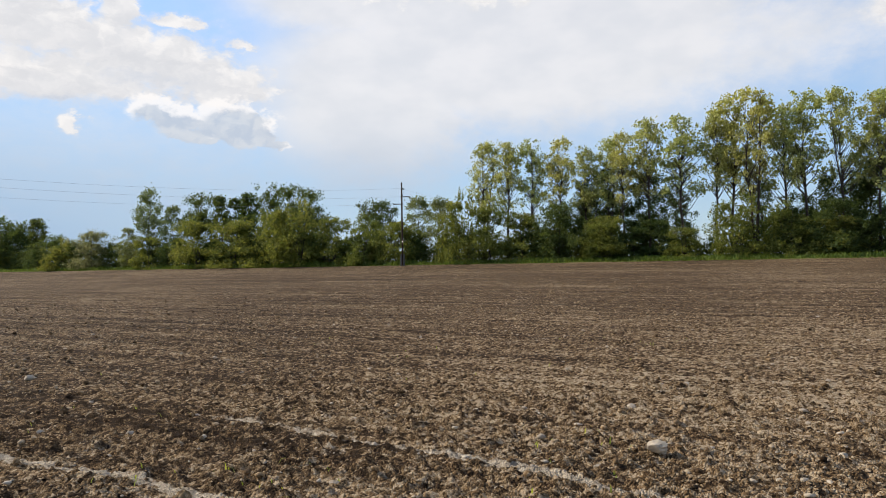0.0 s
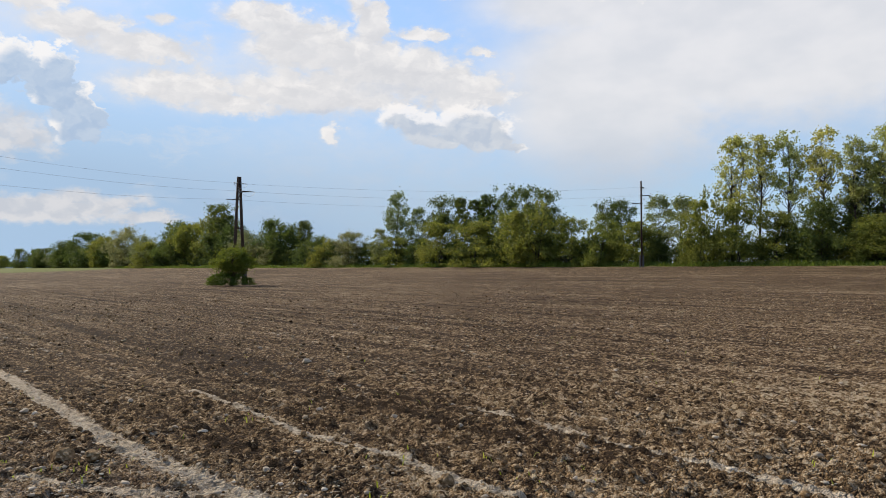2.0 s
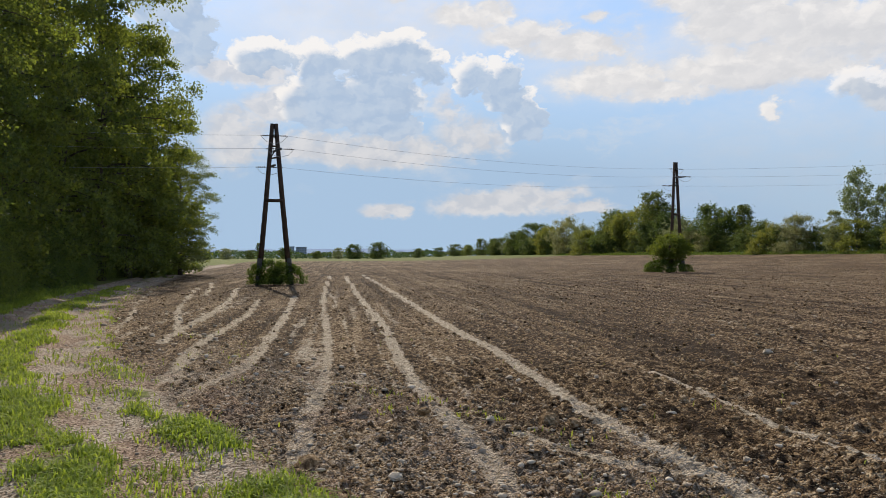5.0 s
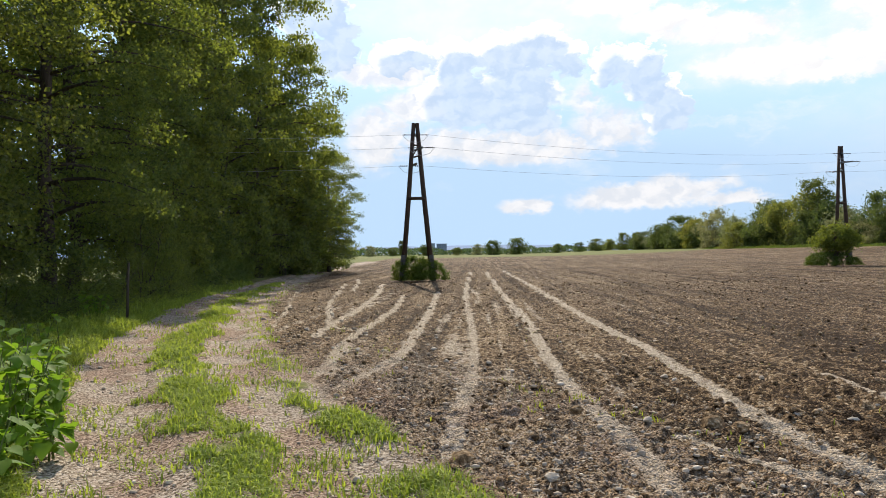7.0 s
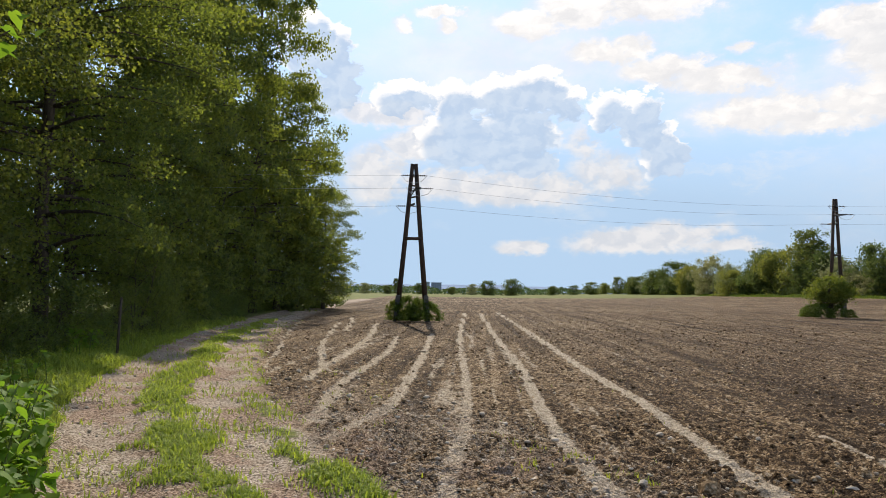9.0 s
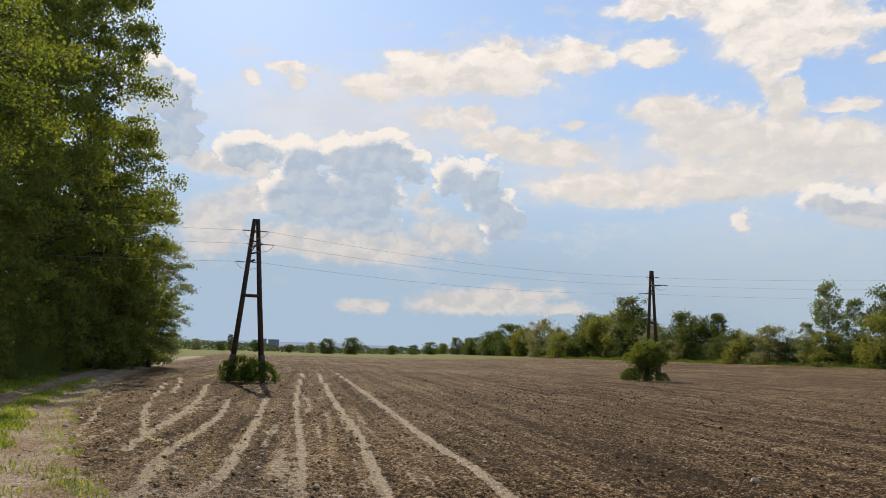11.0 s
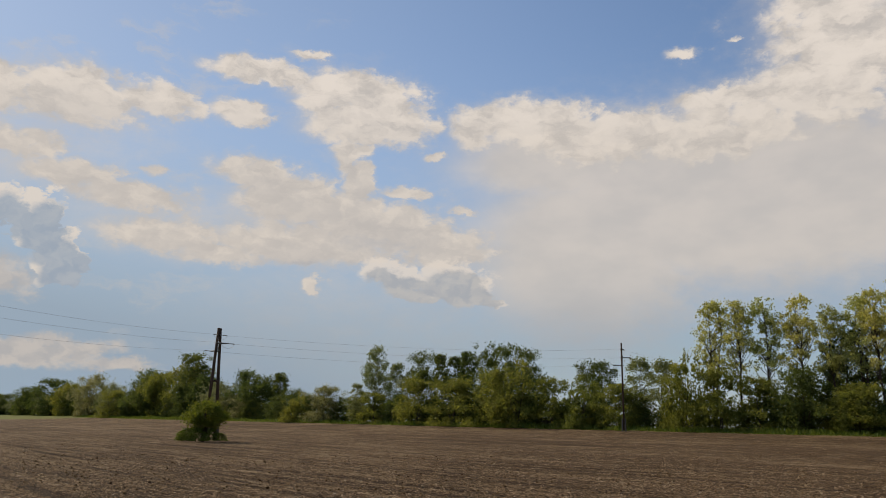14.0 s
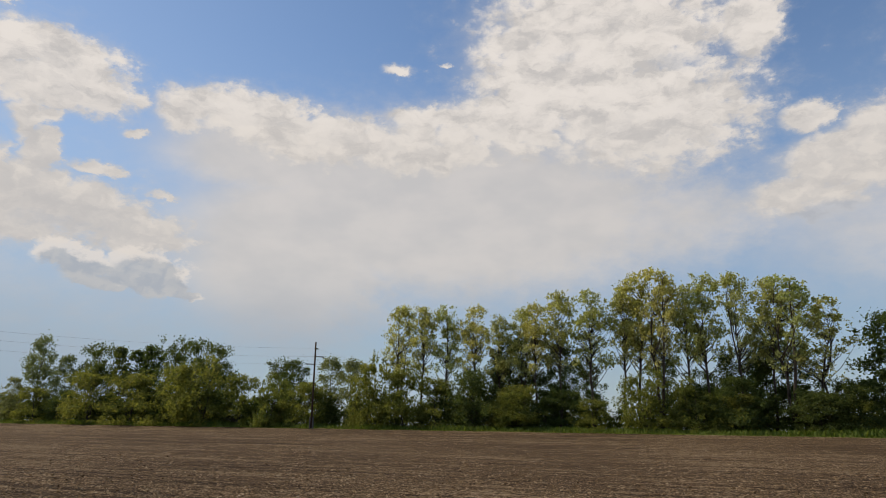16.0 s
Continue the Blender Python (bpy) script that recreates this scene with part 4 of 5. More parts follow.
# the hedge's lower storey, behind and between the trees
for i in range(64):
    a = -34 + i * 2.9 + rng_place.uniform(-1, 1)
    b = rng_place.uniform(77.0, 79.5)
    low = 0.5 if 14.5 < a < 21 else 1.0
    protos, ph, pr = SETS[rng_place.choice("SSSB")]
    x, y, z = far_height(a, b)
    plant(rng_place.choice(protos), ph, pr, x, y, z, rng_place.uniform(2.6, 4.8) * low, rng_place.uniform(1.9, 2.8), rng_place.uniform(0, 6.28), "shrubs of the hedge")
for i in range(40):
    a = 152 + i * 6.2 + rng_place.uniform(-2, 2)
    protos, ph, pr = kind_of_tree(rng_place.choice("DDGDW"), 1.0, 0.5)
    x, y, z = far_height(a, rng_place.uniform(79, 86))
    plant(rng_place.choice(protos), ph, pr, x, y, z, rng_place.uniform(5.0, 8.8), rng_place.uniform(3.6, 5.0), rng_place.uniform(0, 6.28), "shrubs of the hedge")

# the wood beside the track: x, y, height, half width
def make_wood_tree(label, seed, leaf, boughs, twigs, leaves, mat, clear=0.05, height=18.0, radius=4.4, core=2200):
    """A tall tree of the wood: a trunk, boughs that reach out in layers, twigs along each bough and sprays of leaves along each twig."""
    rs = np.random.default_rng(seed)
    root = new("wood_tree")
    wood = Shape()
    stem = np.array([(rs.normal() * 0.10 * (k > 0), rs.normal() * 0.10 * (k > 0), -0.3 + (height * 0.95 + 0.3) * k / 8) for k in range(9)])
    wood.tube(stem, [0.27 if k == 0 else 0.21 * (1 - 0.93 * (k / 8) ** 1.1) for k in range(9)], 8)
    C, inner = [], []
    lean = rs.uniform(0, 6.28)
    for i in range(boughs):
        u = (i + rs.uniform(0, 1)) / boughs
        z0 = height * (clear + (0.93 - clear) * u)
        prof = 0.66 + 0.75 * u if u < 0.42 else 0.975 * math.sqrt(max(1 - ((u - 0.42) / 0.60) ** 2, 0.03))
        az = 2.4 * i + rs.normal() * 0.35
        reach = radius * prof * rs.uniform(0.70, 1.04) * (1 + 0.16 * math.sin(2 * az + 5 * u + lean) * math.sin(9 * u + lean))
        rise_ = math.tan(0.16 + 0.75 * u ** 1.4 + rs.normal() * 0.16)
        out = np.array([math.cos(az), math.sin(az), 0.0])
        side_ = np.array([-out[1], out[0], 0.0])
        base = np.array([np.interp(z0, stem[:, 2], stem[:, k]) for k in range(3)])

        def along(w):
            w = np.asarray(w)[..., None]
            return base + out * reach * w + np.array([0, 0, 1.0]) * reach * (rise_ * w - (0.25 + rise_ * 0.35) * w * w)

        r0 = max(0.075 * (1 - 0.8 * u), 0.02)
        wood.tube(along(np.linspace(0, 0.97, 5)), [r0, r0 * 0.8, r0 * 0.55, r0 * 0.3, r0 * 0.1], 5)
        w = rs.uniform(0.22, 1.0, twigs) ** 0.75
        turn = rs.choice([-1, 1], twigs) * rs.uniform(0.25, 1.25, twigs)
        turn[-2:] *= 0.2
        long_ = (0.45 + 0.30 * reach * (1.12 - 0.65 * w)) * rs.uniform(0.6, 1.15, twigs) * 0.8
        way_ = out[None] * np.cos(turn)[:, None] + side_[None] * np.sin(turn)[:, None] + np.array([0, 0, 1.0]) * rs.normal(0.08, 0.42, twigs)[:, None]
        P = along(w)
        v = rs.uniform(0.05, 1.0, (twigs, leaves)) ** 0.8
        pts = P[:, None] + way_[:, None] * (long_[:, None] * v)[..., None]
        pts[..., 2] -= 0.16 * long_[:, None] * v * v
        pts += rs.normal(size=pts.shape) * np.array([0.19, 0.19, 0.15])
        C.append(pts.reshape(-1, 3))
        inner.append(along(rs.uniform(0.02, 0.6, core // boughs)) + rs.normal(size=(core // boughs, 3)) * 0.42)
    C, inner = np.vstack(C), np.vstack(inner)
    L = np.vstack([C, inner])
    L[:, 2] = np.clip(L[:, 2], 0.1, height)
    part("trunk", wood.mesh("trunk", bark, True), root)
    part("crown", leaves_mesh("crown", L, np.append(np.full(len(C), leaf), np.full(len(inner), leaf * 1.5)), mat, rs, droop=0.45, wide=0.72), root)
    return tagged(root, label, "tree")


wood_trees = [make_wood_tree("tall leafy deciduous tree with low dark green branches", 500 + i, 0.15, 74, 13, 40, leaf_wood, core=1000) for i in range(3)]
wood_near = [make_wood_tree("tall leafy deciduous tree overhanging the farm track", 520 + i, 0.088, 84, 15, 56, leaf_wood, 0.10, core=1800) for i in range(2)]
wood_pale = [make_wood_tree("willow with fine pale green leaves at the end of the wood", 530, 0.14, 66, 12, 40, leaf_pale, core=600)]
wood_back = [make_tree("wood_tree", "tall dark deciduous tree deep in the wood", 540 + i, 18.0, 4.4, 0.05, 200, 44, 0.8, 0.42, leaf_wood, "full", trunk_r=0.2, hollow=0.5, boughs=50) for i in range(2)]
wood_shrubs = [make_tree("undergrowth_shrub", "dark leafy undergrowth shrub at the foot of the wood", 560 + i, 3.0, 1.8, 0.02, 90, 75, 0.36, 0.075, leaf_wood, "dome", stems=3, trunk_r=0.03, corners=4, hollow=0.45, core=500, core_leaf=0.12) for i in range(2)]
WOOD = [
    (-61.5, 19.8, 10.5, 3.8), (-58.5, 16.8, 13.5, 4.3), (-54.5, 13.9, 18, 4.8), (-49.5, 11.0, 27, 5.2), (-43.0, 7.6, 21, 4.6), (-37.3, 4.2, 20, 4.6), (-31.6, 1.8, 19, 4.6),
    (-26.6, -0.2, 17.5, 4.5), (-21.2, -0.7, 17, 4.2), (-17, -3.0, 16, 4.1), (-12.5, -4.2, 15, 3.7),
]
WOOD_BACK = [(-53, 4.5, 20, 5), (-28, -7.5, 20, 5), (-20, -8.5, 19, 4.6), (-13, -9.6, 18, 4.4), (-60, 8, 19, 5), (-48, -5, 20, 5), (-57, 12.5, 15, 4.2), (-62.5, 16.5, 10.5, 3.4), (-65, 20.5, 8.5, 3.0)]
for x, y, h, r in WOOD_BACK:
    plant(rng_place.choice(wood_back), 18.0, 4.4, x, y, -0.05, h, r, rng_place.uniform(0, 6.28), "trees of the wood by the track")
for x, y, h, r in WOOD:
    plant(rng_place.choice(wood_near if x > -28 else wood_pale if x < -60 else wood_trees), 18.0, 4.4, x, y, -0.05, h, r, rng_place.uniform(0, 6.28), "trees of the wood by the track")
foot = np.array([(-13.5, -0.7), (-17, 0.3), (-21, 1.5), (-25, 2.9), (-32, 5.2), (-44, 9.7), (-54, 13.9), (-62, 17.8)])
run = np.concatenate([[0], np.cumsum(np.hypot(*np.diff(foot, axis=0).T))])
for i in range(34):
    sdist = run[-1] * (i + rng_place.random()) / 34
    x, y = np.interp(sdist, run, foot[:, 0]), np.interp(sdist, run, foot[:, 1]) - rng_place.uniform(0.9, 2.4)
    plant(rng_place.choice(wood_shrubs), 3.0, 1.8, float(x), float(y), -0.05, rng_place.uniform(1.3, 3.6) * (0.55 if x > -20 else 1.0), rng_place.uniform(1.1, 1.9), rng_place.uniform(0, 6.28), "undergrowth of the wood")

# trees beyond the far end of the field: yaw to the left, metres away, height, half width
DISTANT = [
    (68.7, 460, 6.5, 3.5, "W"), (67.0, 470, 5.2, 4.5, "D"), (66.3, 430, 9.3, 2.2, "P"), (64.4, 450, 6.6, 5, "D"), (62.0, 440, 4.5, 4, "D"), (60.4, 450, 6.6, 3, "W"),
    (59.2, 430, 8.0, 5, "D"), (57.3, 430, 9.0, 8, "D"), (54.2, 470, 5.6, 6, "D"), (52.6, 470, 6.0, 6, "S"), (51.3, 460, 7.2, 6, "D"), (50.4, 470, 6.5, 5, "G"), (49.3, 430, 9.3, 4, "D"), (48.4, 430, 9.3, 3.4, "D"), (70.2, 470, 6, 5, "D"), (72, 480, 6, 6, "S"),
]
for az, dist, h, r, kind in DISTANT:
    protos, ph, pr = kind_of_tree(kind, h, r)
    x, y = -dist * math.sin(radians(az)), dist * math.cos(radians(az))
    plant(rng_place.choice(protos), ph, pr, x, y, float(land(x, y)), h, r, rng_place.uniform(0, 6.28), "distant trees past the field")
rngd = np.random.default_rng(77)
far_az = np.radians(rngd.uniform(44, 78, 9000))
far_d = rngd.uniform(520, 600, 9000)
lift = (2.2 + 3.0 * vnoise(far_az * 60, far_az * 0, 5) + 1.5 * vnoise(far_az * 200, far_az * 0, 6)) * rngd.uniform(0, 1, 9000) ** 0.7
fx, fy = -far_d * np.sin(far_az), far_d * np.cos(far_az)
pts = np.stack([fx, fy, land(fx, fy) + lift], 1)
tagged(new("distant_woods", leaves_mesh("distant_woods", pts, 1.7, leaf_far, rngd, corners=3)), "low belt of hazy woods beyond the field", "woods", kind="stuff")

n = 9000
da = rngd.uniform(-70, 420, n)
db = rngd.uniform(88, 100, n)
dx, dy = da * ROW_DIR[0] + db * FAR_DIR[0], da * ROW_DIR[1] + db * FAR_DIR[1]
pts = np.stack([dx, dy, land(dx, dy) + 3.4 * rngd.uniform(0, 1, n) ** 0.8 * (0.5 + 0.6 * vnoise(da * 0.2, db * 0, 7)) * np.where((da > 13) & (da < 22), 0.45, 1.0)], 1)
tagged(new("thicket", leaves_mesh("thicket", pts, 0.75, leaf_dark, rngd, corners=3)), "dark thicket behind the trees of the hedge", "thicket", kind="stuff")

for ob in broad + broad_fresh + broad_pale + airy + dark + fresh + bush + dusky + slim + pale + wood_near + wood_pale + wood_trees + wood_back + wood_shrubs:
    for o in (*ob.children_recursive, ob):
        bpy.data.objects.remove(o)

# ---------------------------------------------------------------- power line
def make_tower(name, x, y, height, line_yaw, spread, label, thick=1.0, arms=((7.97, 0.2, 0.0), (7.17, 0.9, 0.3), (6.4, -0.9, -0.25))):
    """An A-shaped wooden power pole: two legs on concrete stubs, cross bars, three arms with strain insulators."""
    root = new(name)
    root.matrix_world = Matrix.Translation((x, y, float(land(x, y)) - 0.02)) @ Matrix.Rotation(radians(line_yaw), 4, "Z")
    k = height / 8.64
    for s in (-1, 1):
        leg = Shape()
        leg.tube([(0, s * spread, 0.1), (0, s * spread * 0.52, 4.5 * k), (0, s * min(0.09, spread), height)], [0.15 * thick, 0.135 * thick, 0.11 * thick], 10)
        part("leg", leg.mesh("leg", tarred, True), root)
        stub = Shape()
        stub.box(Matrix.Translation((0.17, s * (spread + 0.02), 0.45)) @ Matrix.Rotation(s * 0.085, 4, "X"), 0.14, 0.26, 1.9, 0.02)
        stub.box(Matrix.Translation((-0.17, s * (spread + 0.02), 0.45)) @ Matrix.Rotation(s * 0.085, 4, "X"), 0.14, 0.26, 1.9, 0.02)
        part("footing", stub.mesh("footing", concrete), root, "weathered concrete footing")
    bar = Shape()
    bar.tube([(0.1, -spread * 0.54, 4.5 * k), (0.1, spread * 0.54, 4.5 * k)], [0.09, 0.09], 8)
    part("cross_bar", bar.mesh("cross_bar", tarred, True), root)
    brace = Shape()
    brace.tube([(0.05, -0.24, 6.75 * k), (0.05, 0.24, 6.85 * k)], [0.05, 0.05], 6)
    brace.tube([(0.05, -0.2, 7.45 * k), (0.05, 0.2, 7.4 * k)], [0.05, 0.05], 6)
    brace.tube([(0.08, -0.18, 6.8 * k), (0.08, 0.16, 7.4 * k)], [0.03, 0.03], 6)
    part("brace", brace.mesh("brace", tarred, True), root)
    tips = []
    for z, reach, slide in ((k * z_, reach_, slide_) for z_, reach_, slide_ in arms):
        arm = Shape()
        arm.box(Matrix.Translation((reach * 0.45, slide * 0.5, z)) @ Matrix.Rotation(math.atan2(slide, reach) if reach > 0 else math.atan2(-slide, -reach), 4, "Z"), abs(reach) * 1.1 + 0.25, 0.09, 0.11, 0.01)
        arm_ob = part("cross_arm", arm.mesh("cross_arm", steel), root, "steel cross arm")
        for s in (-1, 1):
            ins = Shape()
            for i in range(4):
                y0 = slide + s * (0.22 + 0.11 * i)
                ins.tube([(reach, y0, z), (reach, y0 + s * 0.03, z), (reach, y0 + s * 0.05, z)], [0.025, 0.055, 0.025], 8)
            ins.tube([(reach, slide + s * 0.05, z), (reach, slide + s * 0.72, z)], [0.016, 0.016], 5)
            part("insulator", ins.mesh("insulator", porcelain, True), arm_ob, "brown strain insulator")
        loop = Shape()
        loop.tube([(reach + 0.02, slide - 0.72, z), (reach + 0.03, slide - 0.42, z - 0.32), (reach + 0.03, slide, z - 0.44), (reach + 0.03, slide + 0.42, z - 0.32), (reach + 0.02, slide + 0.72, z)], [0.012] * 5, 5)
        part("jumper", loop.mesh("jumper", cable), arm_ob, "hanging jumper cable")
        tips.append([root.matrix_world @ Vector((reach, slide + s * 0.72, z)) for s in (-1, 1)])
    tagged(root, label, "power pole", "power line poles")
    return tips


def wire(p, q, sag):
    w = Shape()
    w.tube([p.lerp(q, u) - Vector((0, 0, 4 * sag * u * (1 - u))) for u in (i / 24 for i in range(25))], [0.006] * 25, 5)
    tagged(new("overhead_wire", w.mesh("overhead_wire", cable)), "thin overhead wire strung between the power poles", "wire", "overhead wires")


T1, T2, P3 = (-37.2, 16.85), (-37.6, 53.6), (-6.75, 87.9)
tips1 = make_tower("power_pole", *T1, 8.64, -24, 0.82, "dark wooden A-shaped power pole with overgrown concrete feet")
tips2 = make_tower("power_pole", *T2, 9.25, -22, 0.57, "dark wooden A-shaped power pole rising behind a shrub", arms=((8.09, 0.2, 0.0), (7.42, 0.9, 0.3), (6.86, -0.9, 0.0)))
tips3 = make_tower("power_pole", *P3, 10.0, -4, 0.07, "thin dark wooden power pole among hedge shrubs", 0.7)
for i in range(3):
    wire(tips1[i][1], tips2[i][0], 0.5)
    wire(tips2[i][1], tips3[i][0], 0.6)
    wire(tips1[i][0], tips1[i][0] + Vector((-8, -45, 0.4)), 0.9)
    wire(tips3[i][1], tips3[i][1] + Vector((34, 60, -1.0)), 1.0)

# ---------------------------------------------------------------- shrubs round the power poles
pole_shrub = [make_tree("pole_shrub", "dense green leafy shrub growing round a power pole foot", 600 + i, 3.0, 1.8, 0.02, 70, 48, 0.32, 0.14, leaf_vine, "dome", stems=3, trunk_r=0.02, corners=4, hollow=0.45, core=900, core_leaf=0.22, limb_share=0.1) for i in range(2)]
crown_shrub = make_tree("thorn_shrub", "round green shrub on a short trunk in the tilled field", 620, 3.2, 1.75, 0.40, 110, 70, 0.34, 0.15, leaf_shrub, "full", trunk_r=0.14, corners=4, hollow=0.3)
for x, y, h, r, turn in ((-37.2, 16.5, 1.3, 0.8, 0.3), (-36.85, 17.2, 1.2, 0.75, 1.9), (-36.6, 17.8, 1.0, 0.55, 3.0), (-37.5, 15.95, 1.05, 0.6, 4.2), (-36.7, 16.6, 0.85, 0.7, 5.2)):
    plant(pole_shrub[int(turn) % 2], 3.0, 1.8, x, y, float(land(x, y)), h, r, turn, "shrubs round the power poles")
for x, y, h, r, turn in ((-37.7, 50.7, 0.95, 0.8, 0.6), (-36.9, 50.8, 1.05, 0.85, 1.4), (-36.1, 51.5, 0.95, 0.75, 2.2), (-35.5, 52.1, 0.6, 0.6, 3.6), (-38.3, 50.9, 0.7, 0.6, 4.4)):
    plant(pole_shrub[int(turn) % 2], 3.0, 1.8, x, y, float(land(x, y)), h, r, turn, "shrubs round the power poles")
plant(crown_shrub, 3.2, 1.75, -36.9, 51.7, float(land(-36.9, 51.7)), 3.0, 1.72, 1.0, "shrubs round the power poles")
for ob in (*pole_shrub, crown_shrub):
    for o in (*ob.children_recursive, ob):
        bpy.data.objects.remove(o)


# ---------------------------------------------------------------- soil surface finder, clods, stones
def surface(x, y):
    """Height of the finished ground at given points, from the nearest knots of its sheet."""
    r = np.hypot(x, y)
    az = (np.degrees(np.arctan2(-x, y)) + 50) % 360 - 50
    i = np.clip(np.searchsorted(radii, r), 1, len(radii) - 1)
    j = np.clip(np.searchsorted(np.degrees(angles), az), 1, len(angles) - 1)
    return gz[i, j], trk[i, j], field[i, j], path[i, j], grass[i, j], off[i, j]


ICO_V = np.array([(0, 0.526, 0.851), (0, -0.526, 0.851), (0.526, 0.851, 0), (-0.526, 0.851, 0), (0.851, 0, 0.526), (-0.851, 0, 0.526),
                  (0.851, 0, -0.526), (-0.851, 0, -0.526), (0.526, -0.851, 0), (-0.526, -0.851, 0), (0, 0.526, -0.851), (0, -0.526, -0.851)])
OCT_V = np.array([(1, 0, -0.35), (-1, 0, -0.35), (0, 1, -0.35), (0, -1, -0.35), (0, 0, 1)], float)
OCT_F = np.array([(0, 2, 4), (2, 1, 4), (1, 3, 4), (3, 0, 4)])      # its foot is in the soil
ICO_F = np.array([(0, 4, 2), (0, 2, 3), (0, 3, 5), (0, 5, 1), (0, 1, 4), (4, 6, 2), (2, 10, 3), (3, 7, 5), (5, 9, 1), (1, 8, 4),
                  (6, 10, 2), (10, 7, 3), (7, 9, 5), (9, 8, 1), (8, 6, 4), (11, 6, 8), (11, 10, 6), (11, 7, 10), (11, 9, 7), (11, 8, 9)])


def lumps(name, x, y, z, size, mat, rng, flat=0.7, jag=0.28, smooth=False, small=False):
    n = len(x)
    V0, F0 = (OCT_V, OCT_F) if small else (ICO_V, ICO_F)
    v = V0[None] * (1 + rng.uniform(-jag, jag, (n, len(V0), 1)))
    v = v * (size[:, None] * rng.uniform(0.7, 1.3, (n, 3)))[:, None, :] * np.array([1, 1, flat])
    a = rng.uniform(0, 6.28, n)
    c, s = np.cos(a)[:, None], np.sin(a)[:, None]
    v = np.stack([v[..., 0] * c - v[..., 1] * s + x[:, None], v[..., 0] * s + v[..., 1] * c + y[:, None], v[..., 2] + z[:, None]], -1)
    f = (F0[None] + len(V0) * np.arange(n)[:, None, None]).reshape(-1, 3)
    return mesh_of(name, v.reshape(-1, 3), f, mat, smooth)


def strew(rng, n, r0, r1, az0, az1, power=0.0):
    """Random points of a sector of the land; power 0: evenly thick for the eye, 1: evenly thick on the ground."""
    u = rng.uniform(0, 1, n)
    r = r0 * (r1 / r0) ** u if power == 0 else np.sqrt(r0 ** 2 + (r1 ** 2 - r0 ** 2) * u)
    a = np.radians(rng.uniform(az0, az1, n))
    return -r * np.sin(a), r * np.cos(a), r


rng = np.random.default_rng(31)
x, y, r = strew(rng, 185000, 4.1, 72.0, -36, 96)
z, tk, fd, pt, gr, of = surface(x, y)
patchy = 0.35 + 0.65 * sstep(vnoise(x * 1.6, y * 1.6, 51), 0.25, 0.6)
keep = (fd > 0.5) & (rng.uniform(size=len(x)) > np.clip(tk * 2.0, 0, 0.72)) & (rng.uniform(size=len(x)) < patchy) & (rng.uniform(size=len(x)) > 0.5 * sstep(r, 40, 72))
x, y, z, r = [q[keep][:88000] for q in (x, y, z, r)]
size = np.minimum(0.0045 + 0.0075 * rng.gamma(1.0, 0.85, len(x)), 0.034) * np.minimum(0.7 + r / 34, 1.7)
big = size > 0.027
tagged(new("soil_clods", lumps("soil_clods", x[big], y[big], z[big] + size[big] * 0.22, size[big], clod_mat, rng, 0.75, 0.3)), "brown clods of tilled soil", "clods", kind="stuff")
big = ~big
tagged(new("soil_crumbs", lumps("soil_crumbs", x[big], y[big], z[big] + size[big] * 0.2, size[big], clod_mat, rng, 0.7, 0.4, small=True)), "fine brown crumbs of tilled soil", "crumbs", kind="stuff")

x, y, r = strew(rng, 15000, 4.0, 22.0, -36, 100)
z, tk, fd, pt, gr, of = surface(x, y)
keep = (gr < 0.5) & (rng.uniform(size=len(x)) < np.where(fd > 0.5, 0.08 + 0.8 * (of < 4.0), 0.35))
x, y, z, r = x[keep][:4200], y[keep][:4200], z[keep][:4200], r[keep][:4200]
size = np.minimum(0.005 + 0.008 * rng.gamma(1.2, 0.8, len(x)), 0.045) * (0.7 + r / 20)
tagged(new("pebbles", lumps("pebbles", x, y, z + size * 0.25, size, stone_mat, rng, 0.5, 0.3)), "pale pebbles scattered over soil and track", "pebbles", kind="stuff")


def field_stone(x, y, size, seed, mat, label, flat=0.6):
    rs = np.random.default_rng(seed)
    bm = bmesh.new()
    bmesh.ops.create_icosphere(bm, subdivisions=3, radius=1.0)
    for v in bm.verts:
        p = v.co * 1.6 + Vector(rs.uniform(0, 50, 1).tolist() * 3)
        v.co *= 0.85 + 0.45 * (noise.noise(p) * 0.6 + noise.noise(p * 2.3) * 0.3)
    for _ in range(9):      # broken faces
        cut = Vector(rs.normal(size=3).tolist()).normalized()
        reach = rs.uniform(0.55, 0.8)
        for v in bm.verts:
            over_ = v.co.dot(cut) - reach
            if over_ > 0:
                v.co -= cut * over_ * 0.92
    k = size * np.array([rs.uniform(0.9, 1.2), rs.uniform(0.7, 0.95), flat])
    bmesh.ops.scale(bm, vec=Vector(k.tolist()), verts=bm.verts)
    me = bpy.data.meshes.new("stone")
    bm.to_mesh(me)
    bm.free()
    me.materials.append(mat)
    ob = new("field_stone" if mat is stone_mat else "soil_lump", me)
    g = float(surface(np.array([x]), np.array([y]))[0][0])
    ob.matrix_world = Matrix.Translation((x, y, g + size * flat * 0.35)) @ Matrix.Rotation(rs.uniform(0, 6.28), 4, "Z")
    tagged(ob, label, "stone" if mat is stone_mat else "clod", "stones on the field" if mat is stone_mat else "large clods")


